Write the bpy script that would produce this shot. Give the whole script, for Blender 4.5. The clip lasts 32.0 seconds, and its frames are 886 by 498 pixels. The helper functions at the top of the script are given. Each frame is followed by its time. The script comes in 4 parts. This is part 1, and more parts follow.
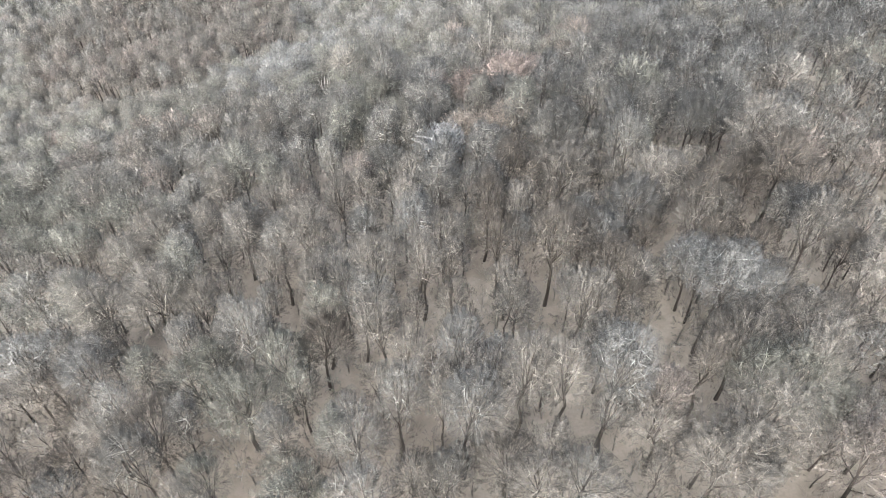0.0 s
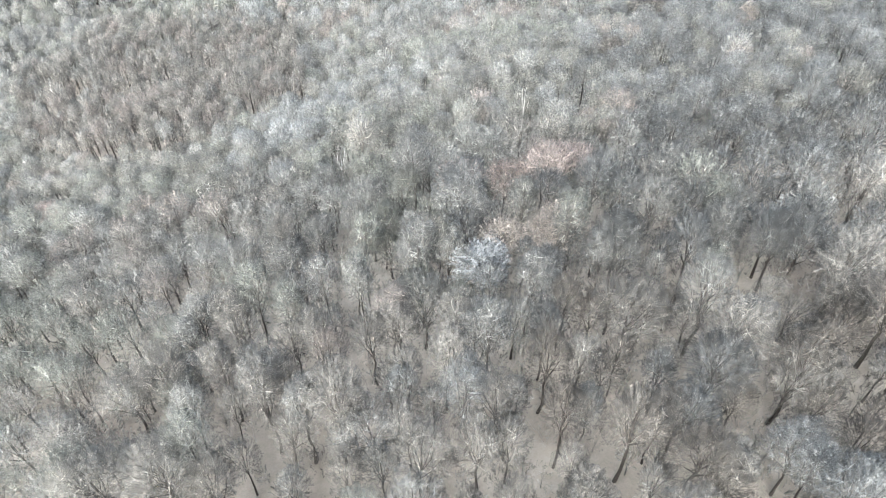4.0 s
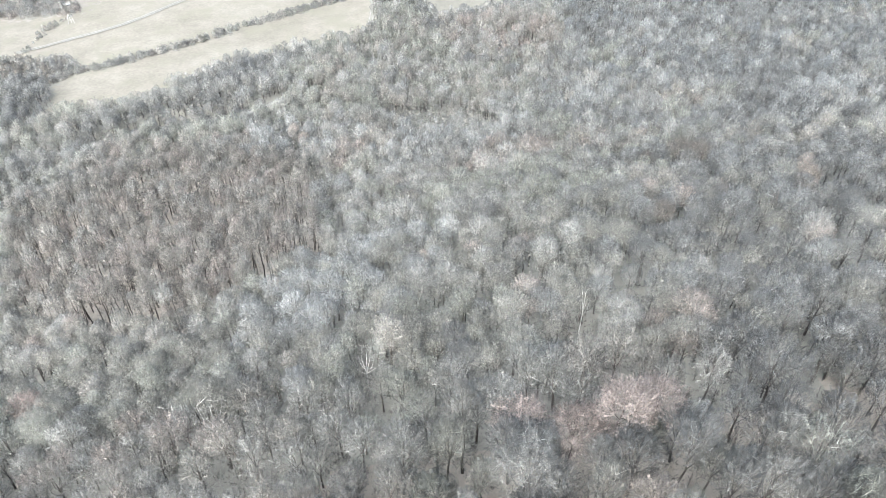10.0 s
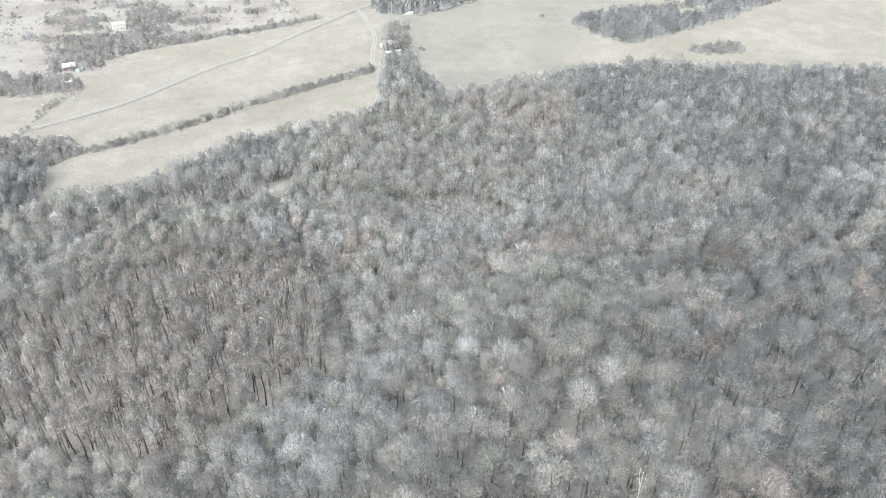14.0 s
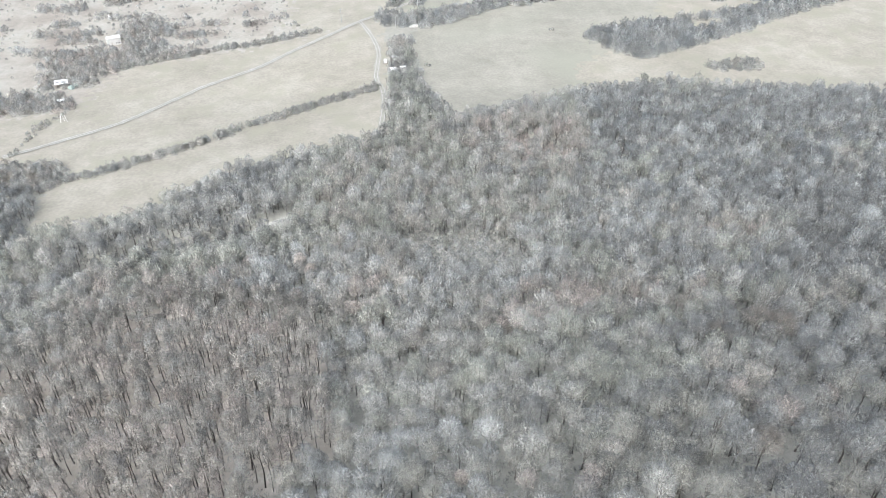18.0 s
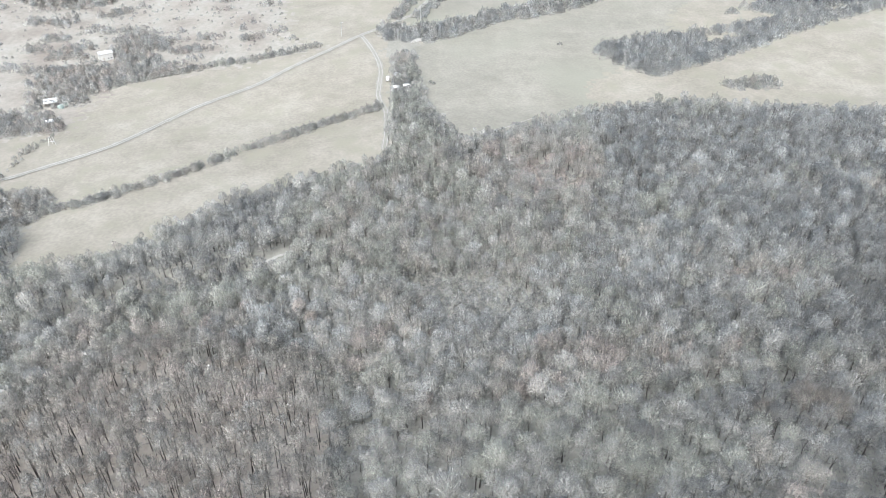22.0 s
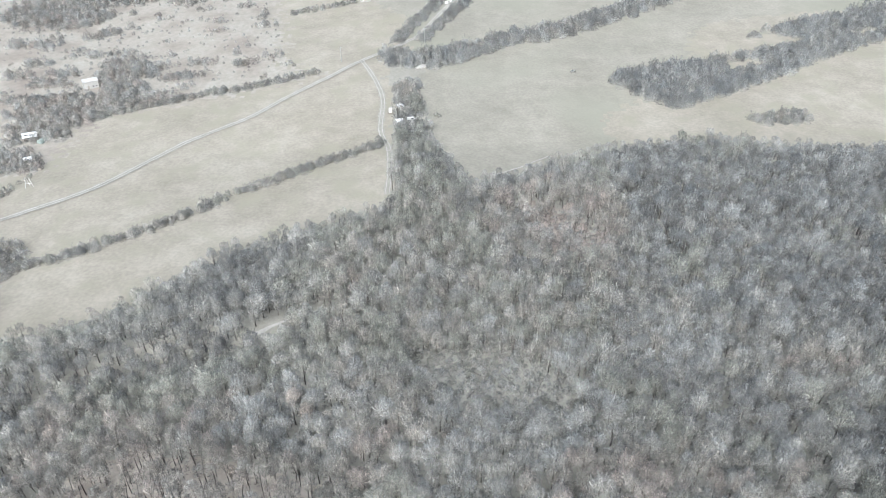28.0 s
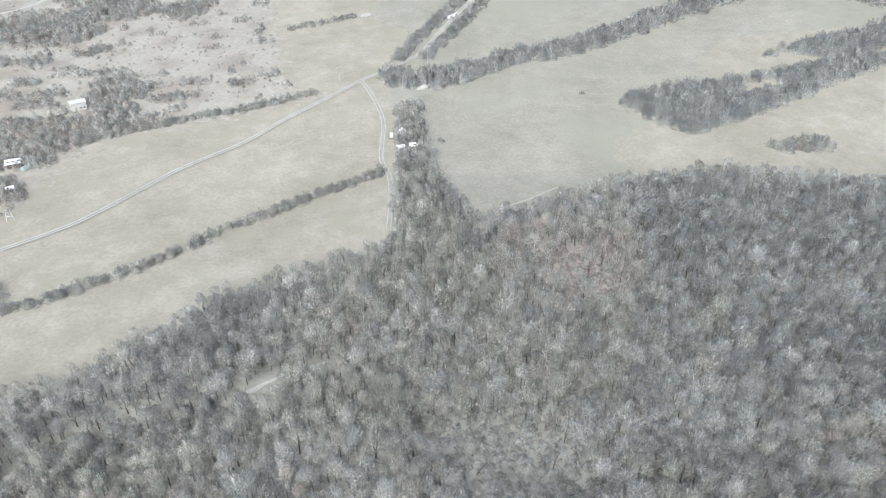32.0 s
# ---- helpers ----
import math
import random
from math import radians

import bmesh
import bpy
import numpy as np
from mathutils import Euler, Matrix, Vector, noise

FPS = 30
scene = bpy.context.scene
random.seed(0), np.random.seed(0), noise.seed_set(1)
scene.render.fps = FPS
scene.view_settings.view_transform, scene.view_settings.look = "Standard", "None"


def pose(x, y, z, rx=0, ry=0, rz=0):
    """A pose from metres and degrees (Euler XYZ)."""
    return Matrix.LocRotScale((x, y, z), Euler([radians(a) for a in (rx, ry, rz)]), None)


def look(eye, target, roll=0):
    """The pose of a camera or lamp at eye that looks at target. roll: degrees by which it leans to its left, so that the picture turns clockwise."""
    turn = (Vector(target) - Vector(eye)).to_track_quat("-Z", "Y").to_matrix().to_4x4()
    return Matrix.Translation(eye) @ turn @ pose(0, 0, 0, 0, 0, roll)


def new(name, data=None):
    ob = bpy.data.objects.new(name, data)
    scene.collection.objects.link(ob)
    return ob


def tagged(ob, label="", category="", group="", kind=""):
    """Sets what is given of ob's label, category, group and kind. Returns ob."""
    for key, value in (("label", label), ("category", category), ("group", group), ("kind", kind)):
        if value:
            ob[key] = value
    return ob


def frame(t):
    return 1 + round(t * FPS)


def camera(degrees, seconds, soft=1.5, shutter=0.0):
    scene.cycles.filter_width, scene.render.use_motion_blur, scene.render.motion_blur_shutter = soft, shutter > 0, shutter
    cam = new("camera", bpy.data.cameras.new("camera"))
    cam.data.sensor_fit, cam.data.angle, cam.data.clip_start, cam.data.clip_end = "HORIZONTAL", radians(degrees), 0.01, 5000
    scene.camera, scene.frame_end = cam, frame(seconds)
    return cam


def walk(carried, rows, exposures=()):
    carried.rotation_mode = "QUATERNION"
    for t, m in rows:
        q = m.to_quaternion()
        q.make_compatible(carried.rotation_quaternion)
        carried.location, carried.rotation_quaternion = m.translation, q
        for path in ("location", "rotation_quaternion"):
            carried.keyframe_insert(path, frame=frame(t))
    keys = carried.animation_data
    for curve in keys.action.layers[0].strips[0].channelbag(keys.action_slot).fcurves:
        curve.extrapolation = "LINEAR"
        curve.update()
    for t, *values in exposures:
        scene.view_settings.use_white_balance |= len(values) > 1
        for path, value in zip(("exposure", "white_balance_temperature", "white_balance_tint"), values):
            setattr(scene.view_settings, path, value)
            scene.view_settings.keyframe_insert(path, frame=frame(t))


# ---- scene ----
cam = camera(63.4, 32.0, 0.9)
METRES, EYE, TILT, LEAN, TURN = 170.0, 125.0, -45.0, 0.0, 0.0
ROWS = [
    (0.0, 0.0, 0.0, 0.0, 0.0, 0.0, -0.0),
    (0.5, -0.0041, 0.0087, 0.0117, -0.01, 0.05, 0.01),
    (1.0, -0.008, 0.0177, 0.0237, -0.0, 0.05, 0.02),
    (1.5, -0.012, 0.0264, 0.0352, -0.02, 0.14, 0.01),
    (2.0, -0.0163, 0.035, 0.0468, -0.07, 0.18, -0.01),
    (2.5, -0.0199, 0.0438, 0.058, -0.05, 0.25, -0.02),
    (3.0, -0.0241, 0.0526, 0.0698, -0.09, 0.28, -0.02),
    (3.5, -0.0277, 0.0615, 0.0818, -0.1, 0.3, -0.02),
    (5.5, -0.0414, 0.1036, 0.1278, -0.12, 0.48, -0.09),
    (6.0, -0.0449, 0.1082, 0.1379, -0.14, 0.63, -0.12),
    (6.5, -0.0481, 0.1166, 0.149, -0.12, 0.68, -0.14),
    (7.0, -0.0513, 0.1245, 0.1597, -0.12, 0.7, -0.16),
    (7.5, -0.0546, 0.1332, 0.171, -0.13, 0.74, -0.16),
    (8.0, -0.0575, 0.142, 0.1826, -0.11, 0.77, -0.16),
    (8.5, -0.0613, 0.1505, 0.1939, -0.16, 0.82, -0.18),
    (9.0, -0.065, 0.159, 0.2061, -0.18, 1.49, -0.18),
    (9.5, -0.068, 0.1677, 0.2174, -0.15, 3.93, -0.2),
    (10.0, -0.0719, 0.1766, 0.2286, -0.19, 6.26, -0.2),
    (10.5, -0.0747, 0.1856, 0.2397, -0.16, 8.45, -0.22),
    (11.0, -0.0785, 0.1941, 0.2503, -0.21, 10.45, -0.23),
    (11.5, -0.0819, 0.2026, 0.2608, -0.24, 10.82, -0.23),
    (12.0, -0.0846, 0.2118, 0.273, -0.21, 10.77, -0.22),
    (12.5, -0.0877, 0.2206, 0.285, -0.22, 10.75, -0.22),
    (13.0, -0.0907, 0.2297, 0.297, -0.21, 10.72, -0.22),
    (13.5, -0.0932, 0.2363, 0.3079, -0.19, 10.74, -0.23),
    (14.0, -0.0964, 0.2479, 0.3212, -0.2, 10.69, -0.2),
    (14.5, -0.0989, 0.2594, 0.3348, -0.19, 10.62, -0.19),
    (16.5, -0.1083, 0.2935, 0.3812, -0.13, 10.66, -0.19),
    (17.0, -0.1111, 0.3023, 0.3933, -0.13, 10.63, -0.18),
    (17.5, -0.1136, 0.3112, 0.4055, -0.13, 10.6, -0.17),
    (18.0, -0.1164, 0.3201, 0.4174, -0.15, 10.6, -0.17),
    (18.5, -0.119, 0.329, 0.4297, -0.15, 10.55, -0.16),
    (19.0, -0.1212, 0.3381, 0.442, -0.16, 10.53, -0.15),
    (19.5, -0.1235, 0.3473, 0.4541, -0.15, 10.54, -0.15),
    (20.0, -0.1257, 0.3567, 0.4665, -0.17, 10.52, -0.15),
    (20.5, -0.1277, 0.3658, 0.4788, -0.16, 10.52, -0.15),
    (21.0, -0.13, 0.375, 0.4913, -0.18, 10.51, -0.15),
    (21.5, -0.1319, 0.3845, 0.5041, -0.18, 10.5, -0.14),
    (22.0, -0.1339, 0.394, 0.5169, -0.19, 10.49, -0.13),
    (22.5, -0.1359, 0.4038, 0.53, -0.19, 10.47, -0.13),
    (23.0, -0.1377, 0.4134, 0.543, -0.19, 10.48, -0.14),
    (23.5, -0.1397, 0.4187, 0.5547, -0.21, 10.51, -0.15),
    (24.0, -0.1411, 0.4321, 0.5696, -0.2, 10.48, -0.13),
    (24.5, -0.1428, 0.4449, 0.5838, -0.2, 10.46, -0.13),
    (25.0, -0.1447, 0.4524, 0.5958, -0.23, 10.48, -0.13),
    (25.5, -0.1466, 0.462, 0.609, -0.23, 10.46, -0.12),
    (27.5, -0.154, 0.5019, 0.662, -0.26, 10.39, -0.14),
    (28.0, -0.1556, 0.5119, 0.6756, -0.26, 10.39, -0.14),
    (28.5, -0.1569, 0.522, 0.6894, -0.27, 10.37, -0.13),
    (29.0, -0.1581, 0.532, 0.7024, -0.26, 10.38, -0.14),
    (29.5, -0.1595, 0.542, 0.7157, -0.26, 10.39, -0.14),
    (30.0, -0.1611, 0.5518, 0.7288, -0.29, 10.4, -0.14),
    (30.5, -0.1625, 0.5621, 0.7425, -0.29, 10.39, -0.15),
    (31.0, -0.164, 0.5722, 0.7563, -0.31, 10.38, -0.16),
    (31.5, -0.1653, 0.5825, 0.7698, -0.3, 10.38, -0.16),
    (32.0, -0.167, 0.5926, 0.7838, -0.3, 10.36, -0.16),
]
EXPOSURES = [(0.0, 1.5, 6480, 10.5), (1.0, 1.72, 6380, 9.5), (2.0, 1.89, 6280, 8.5), (3.0, 1.92, 6180, 7.5), (6.0, 1.94, 6080, 6), (9.0, 1.87, 6080, 7), (14.0, 1.58, 6060, 8), (22.0, 1.48, 6010, 8), (32.0, 1.30, 5980, 7)]
walk(cam, [(t, pose(0, 0, EYE, TILT, LEAN, TURN) @ pose(METRES * x, METRES * y, METRES * z, 90 + pitch, roll, yaw)) for t, x, y, z, yaw, pitch, roll in ROWS], EXPOSURES)

# ---- world and light: an even, bright overcast sky ----
world = bpy.data.worlds.new("overcast_sky")
scene.world = world
world.use_nodes = True
wn = world.node_tree.nodes
sky = wn.new("ShaderNodeTexSky")
sky.sky_type = "NISHITA"
sky.sun_disc = False
sky.sun_elevation = radians(42)
sky.sun_rotation = radians(200)
sky.air_density, sky.dust_density, sky.ozone_density = 1.0, 4.0, 1.0
wn["Background"].inputs["Strength"].default_value = 0.15
grey = wn.new("ShaderNodeHueSaturation")
grey.inputs["Saturation"].default_value = 0.45
world.node_tree.links.new(sky.outputs[0], grey.inputs["Color"])
world.node_tree.links.new(grey.outputs[0], wn["Background"].inputs[0])
sun = new("sun", bpy.data.lights.new("sun", "SUN"))
sun.data.energy, sun.data.angle, sun.data.color = 0.9, radians(35), (1.0, 0.985, 0.96)
sun.matrix_world = look((0, 0, 400), (0 + 140, 0 + 370, 0))


# ---- materials ----
def nodes_of(name):
    m = bpy.data.materials.new(name)
    m.use_nodes = True
    t = m.node_tree
    b = t.nodes["Principled BSDF"]
    b.inputs["Roughness"].default_value = 0.9
    b.inputs["Specular IOR Level"].default_value = 0.2
    return m, t, b


def noise_node(t, scale, detail=4.0, coord=None):
    n = t.nodes.new("ShaderNodeTexNoise")
    n.inputs["Scale"].default_value = scale
    n.inputs["Detail"].default_value = detail
    if coord:
        t.links.new(coord, n.inputs["Vector"])
    return n


def ramp(t, fac, stops):
    r = t.nodes.new("ShaderNodeValToRGB")
    e = r.color_ramp.elements
    while len(e) < len(stops):
        e.new(0.5)
    for k, (p, c) in zip(e, stops):
        k.position, k.color = p, (*c, 1)
    t.links.new(fac, r.inputs[0])
    return r.outputs[0]


def mixed(t, kind, fac, a, b):
    x = t.nodes.new("ShaderNodeMix")
    x.data_type, x.blend_type = "RGBA", kind
    if isinstance(fac, float):
        x.inputs["Factor"].default_value = fac
    else:
        t.links.new(fac, x.inputs["Factor"])
    for v, s in ((a, 6), (b, 7)):
        if isinstance(v, tuple):
            x.inputs[s].default_value = (*v, 1)
        else:
            t.links.new(v, x.inputs[s])
    return x.outputs[2]


def position(t):
    return t.nodes.new("ShaderNodeNewGeometry").outputs["Position"]


def math_node(t, op, a, b=None):
    x = t.nodes.new("ShaderNodeMath")
    x.operation = op
    for i, v in enumerate((a, b)):
        if v is None:
            continue
        if isinstance(v, (int, float)):
            x.inputs[i].default_value = v
        else:
            t.links.new(v, x.inputs[i])
    return x.outputs[0]


def bark(name, low, high, rough=0.92, cover=1.0, loose=0.0, massed=False, spread=0.2):
    """Bark and twigs: a tone of its own for each tree, and lichen and damp streaks in it. massed: fine twigs that catch the light as one rounded mass."""
    m, t, b = nodes_of(name)
    b.inputs["Roughness"].default_value = rough
    at = t.nodes.new("ShaderNodeAttribute")
    at.attribute_name = "tone"
    own = t.nodes.new("ShaderNodeObjectInfo").outputs["Random"]
    tone = math_node(t, "FRACT", math_node(t, "ADD", at.outputs["Fac"], own))
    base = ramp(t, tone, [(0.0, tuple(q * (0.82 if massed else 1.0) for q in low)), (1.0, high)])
    grain = noise_node(t, 1.7, 5.0, position(t))
    shade = ramp(t, grain.outputs[0], [(0.3, (0.72, 0.72, 0.72)), (0.7, (1.2, 1.2, 1.2))])
    each = ramp(t, t.nodes.new("ShaderNodeNewGeometry").outputs["Random Per Island"], [(0.0, (1 - spread,) * 3), (1.0, (1 + spread,) * 3)] if massed else [(0.0, (0.5, 0.5, 0.5)), (1.0, (1.3, 1.3, 1.3))])
    colour = mixed(t, "MULTIPLY", 1.0, mixed(t, "MULTIPLY", 1.0, base, shade), each)
    t.links.new(colour, b.inputs["Base Color"])
    if massed:
        out, turn = t.nodes.new("ShaderNodeAttribute"), t.nodes.new("ShaderNodeVectorTransform")
        out.attribute_name = "outward"
        turn.vector_type, turn.convert_from, turn.convert_to = "NORMAL", "OBJECT", "WORLD"
        t.links.new(out.outputs["Vector"], turn.inputs[0])
        t.links.new(turn.outputs[0], b.inputs["Normal"])
    # light passes between fine twigs as well as off them
    through_twigs, blend = t.nodes.new("ShaderNodeBsdfTranslucent"), t.nodes.new("ShaderNodeMixShader")
    t.links.new(colour, through_twigs.inputs["Color"])
    blend.inputs[0].default_value = loose
    t.links.new(b.outputs[0], blend.inputs[1])
    t.links.new(through_twigs.outputs[0], blend.inputs[2])
    shader = blend.outputs[0] if loose else b.outputs[0]
    if cover < 1:
        gaps = noise_node(t, 5.0, 3.0, position(t))
        gap = math_node(t, "MULTIPLY", math_node(t, "SUBTRACT", gaps.outputs[0], 0.5), 2.0 * min(cover, 0.5) + 0.4)
        clear, veil = t.nodes.new("ShaderNodeBsdfTransparent"), t.nodes.new("ShaderNodeMixShader")
        t.links.new(math_node(t, "MINIMUM", math_node(t, "MAXIMUM", math_node(t, "ADD", gap, cover), 0.0), 1.0), veil.inputs[0])
        t.links.new(clear.outputs[0], veil.inputs[1])
        t.links.new(shader, veil.inputs[2])
        shader = veil.outputs[0]
    t.links.new(shader, t.nodes["Material Output"].inputs["Surface"])
    return m


def soil(name, dark, mid, pale, big=0.03, small=0.6, bump=0.4, patch=None, rough=0.7):
    """Ground: broad patches, tufts and fine grain."""
    m, t, b = nodes_of(name)
    p = position(t)
    broad = noise_node(t, big, 6.0, p)
    fine = noise_node(t, small, 6.0, p)
    grit = noise_node(t, small * 6, 3.0, p)
    col = ramp(t, broad.outputs[0], [(0.32, dark), (0.5, mid), (0.68, pale)])
    f = ramp(t, fine.outputs[0], [(0.3, (0.8, 0.79, 0.77)), (0.65, (1.08, 1.08, 1.08))])
    col = mixed(t, "MULTIPLY", rough, col, f)
    g = ramp(t, grit.outputs[0], [(0.3, (0.8, 0.8, 0.8)), (0.7, (1.12, 1.12, 1.12))])
    col = mixed(t, "MULTIPLY", 0.6, col, g)
    if patch:
        tint, where = patch
        pn = noise_node(t, where, 3.0, p)
        pf = ramp(t, pn.outputs[0], [(0.5, (0, 0, 0)), (0.68, (0.8, 0.8, 0.8))])
        col = mixed(t, "MIX", pf, col, tint)
    t.links.new(col, b.inputs["Base Color"])
    bp = t.nodes.new("ShaderNodeBump")
    bp.inputs["Strength"].default_value, bp.inputs["Distance"].default_value = bump, 0.3
    t.links.new(fine.outputs[0], bp.inputs["Height"])
    t.links.new(bp.outputs[0], b.inputs["Normal"])
    return m


MEADOW = soil("dry_meadow_grass", (0.221, 0.204, 0.166), (0.247, 0.227, 0.189), (0.271, 0.252, 0.211), 0.03, 0.12, 0.05, ((0.221, 0.209, 0.163), 0.07), 0.45)
GREENER = soil("greenish_meadow_grass", (0.200, 0.189, 0.158), (0.223, 0.211, 0.177), (0.242, 0.229, 0.194), 0.03, 0.12, 0.08, ((0.211, 0.208, 0.168), 0.012), 0.35)
VALLEY_LITTER = soil("grey_valley_litter", (0.201, 0.192, 0.165), (0.243, 0.234, 0.204), (0.285, 0.275, 0.243), 0.06, 0.7, 0.6)
LITTER = soil("leaf_litter", (0.238, 0.209, 0.177), (0.300, 0.270, 0.231), (0.353, 0.322, 0.280), 0.06, 0.7, 0.6)
SCRUB = soil("dry_scrub_ground", (0.211, 0.186, 0.162), (0.262, 0.243, 0.211), (0.290, 0.276, 0.242), 0.05, 0.35, 0.5)
CLEARING = soil("cleared_ground", (0.212, 0.183, 0.158), (0.258, 0.230, 0.202), (0.287, 0.261, 0.232), 0.08, 0.6, 0.5)
DIRT = soil("pale_rutted_dirt", (0.287, 0.278, 0.252), (0.322, 0.313, 0.287), (0.356, 0.347, 0.322), 0.2, 1.5, 0.4)
VERGE = soil("worn_track_grass", (0.224, 0.214, 0.187), (0.247, 0.238, 0.208), (0.270, 0.260, 0.230), 0.15, 1.0, 0.4)
TRUNK = bark("dark_trunk_bark", (0.036, 0.031, 0.027), (0.078, 0.069, 0.061))
DEAD = bark("bleached_dead_wood", (0.44, 0.425, 0.395), (0.58, 0.565, 0.535))
TINTS = {
    "grey": ("grey_twigs", (0.40, 0.393, 0.373), (0.55, 0.541, 0.516)),
    "blue": ("blue_grey_twigs", (0.395, 0.399, 0.393), (0.53, 0.535, 0.527)),
    "tan": ("tan_twigs", (0.41, 0.386, 0.354), (0.53, 0.502, 0.464)),
    "rose": ("rose_brown_twigs", (0.45, 0.40, 0.368), (0.56, 0.50, 0.465)),
    "olive": ("olive_grey_twigs", (0.365, 0.368, 0.328), (0.50, 0.502, 0.456)),
    "dark": ("dark_grey_twigs", (0.272, 0.272, 0.267), (0.375, 0.377, 0.372)),
    "white": ("whitish_twigs", (0.45, 0.464, 0.478), (0.54, 0.554, 0.568)),
    "cream": ("withered_pale_leaves", (0.53, 0.47, 0.42), (0.63, 0.565, 0.51)),
    "green": ("evergreen_leaves", (0.10, 0.128, 0.108), (0.145, 0.175, 0.155)),
}
TINTS["pale"] = ("pale_blue_grey_twigs", (0.46, 0.463, 0.457), (0.57, 0.574, 0.566))
TINTS["pink"] = ("pink_brown_twigs", (0.51, 0.43, 0.395), (0.62, 0.53, 0.49))
TINTS["slate"] = ("slate_grey_twigs", (0.25, 0.262, 0.27), (0.35, 0.366, 0.374))
TINTS["russet"] = ("withered_russet_leaves", (0.46, 0.412, 0.375), (0.55, 0.497, 0.455))
TINTS["dim"] = ("dim_grey_twigs", (0.33, 0.322, 0.293), (0.44, 0.431, 0.396))
TINTS["umber"] = ("umber_twigs", (0.27, 0.242, 0.215), (0.37, 0.338, 0.305))


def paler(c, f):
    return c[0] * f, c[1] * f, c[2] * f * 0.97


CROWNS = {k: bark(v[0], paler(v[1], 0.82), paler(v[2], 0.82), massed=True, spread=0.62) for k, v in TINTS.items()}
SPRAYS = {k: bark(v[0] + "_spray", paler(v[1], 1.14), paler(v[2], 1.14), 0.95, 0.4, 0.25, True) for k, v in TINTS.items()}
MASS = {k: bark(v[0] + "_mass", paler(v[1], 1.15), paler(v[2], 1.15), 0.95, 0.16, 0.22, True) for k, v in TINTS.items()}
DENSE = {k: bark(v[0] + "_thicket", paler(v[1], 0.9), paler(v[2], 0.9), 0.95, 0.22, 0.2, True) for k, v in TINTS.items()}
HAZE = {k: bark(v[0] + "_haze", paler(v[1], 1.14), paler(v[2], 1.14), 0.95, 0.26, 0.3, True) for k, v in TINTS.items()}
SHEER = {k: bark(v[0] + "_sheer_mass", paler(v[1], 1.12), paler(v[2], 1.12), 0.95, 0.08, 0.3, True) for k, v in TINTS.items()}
PALETTE = list(CROWNS)
SLOTS = [TRUNK] + [kind[k] for kind in (CROWNS, SPRAYS, MASS) for k in PALETTE]
BUSH_SLOTS = SLOTS[:1 + 2 * len(PALETTE)] + [DENSE[k] for k in PALETTE]
SLIM_SLOTS = SLOTS[:1 + 2 * len(PALETTE)] + [SHEER[k] for k in PALETTE]

# ---- the lie of the land ----


def ground_z(x, y):
    """Height of the ground: a wooded hill that falls to a nearly level valley of meadows."""
    c, d = np.clip(x, -200, 200), np.clip(x, -150, 150)
    s = 1 / (1 + np.exp((y - 183 - 0.45 * c + 0.15 * np.sqrt(c * c + 400)) / 50))
    base = -8 + 0.035 * np.clip(x, -250, 250) + 0.08 * np.clip(y - 450, 0, 700)
    roll = 0.8 * np.sin(x * 0.045 + 1.3 * np.sin(y * 0.021)) * np.sin(y * 0.038 + 0.4)
    crest = np.interp(x, [-175, -150, -140, -122, -96, -84], [290, 298, 302, 314, 320, 323])
    spur = np.clip((x + 180) / 25, 0, 1) * np.clip((-72 - x) / 20, 0, 1)
    roll = roll + spur * (3.5 * np.exp(-((y - crest) / 7) ** 2) - 3.5 * np.exp(-((y - crest + 15) / 8) ** 2))
    return base + (73 + 0.085 * d - 0.035 * np.abs(d)) * s + roll


WOOD = [(-420, 366), (-300, 360), (-225, 350), (-192, 352), (-187, 350), (-177, 314), (-147, 326), (-122, 347), (-104, 365), (-84, 379),
        (-66, 388), (-47, 396), (-48, 443), (-52, 510), (-41, 514), (-34, 483), (-27, 445), (-13, 415), (5, 420), (26, 431),
        (53, 442), (87, 447), (126, 439), (166, 433), (230, 420), (420, 400), (420, -60), (-420, -60)]
SCRUBLAND = [(-430, 426), (-258, 430), (-213, 436), (-209, 464), (-205, 490), (-182, 498), (-140, 513), (-97, 529), (-118, 553), (-128, 600), (-150, 690),
             (-180, 760), (-430, 760)]
GLADE = [(2, 398), (4, 372), (10, 350), (30, 350), (35, 372), (20, 388)]
COPSE = [(65, 511), (76, 494), (94, 480), (117, 491), (152, 511), (218, 548), (330, 606), (330, 622), (227, 563), (169, 549), (134, 538), (94, 529), (70, 518)]
COPSE_FAR = [(168, 572), (180, 562), (200, 560), (240, 575), (330, 620), (330, 650), (253, 606), (216, 592), (190, 582)]
HOLLOW = [(133, 534), (150, 536), (156, 528), (143, 517), (133, 521), (128, 529)]
CORNER_THICKET = [(-240, 378), (-205, 377), (-194, 378), (-184, 366), (-187, 350), (-208, 350), (-240, 350)]
BARE_YARD = [(-58, 548), (-36, 543), (-36, 516), (-54, 516)]
PLANTATION = [(-150, 236), (-107, 272), (-57, 256), (-42, 192), (-70, 160), (-120, 180)]
BARE_SLOPE = [(-36, 300), (-6, 304), (10, 282), (8, 264), (-24, 276)]
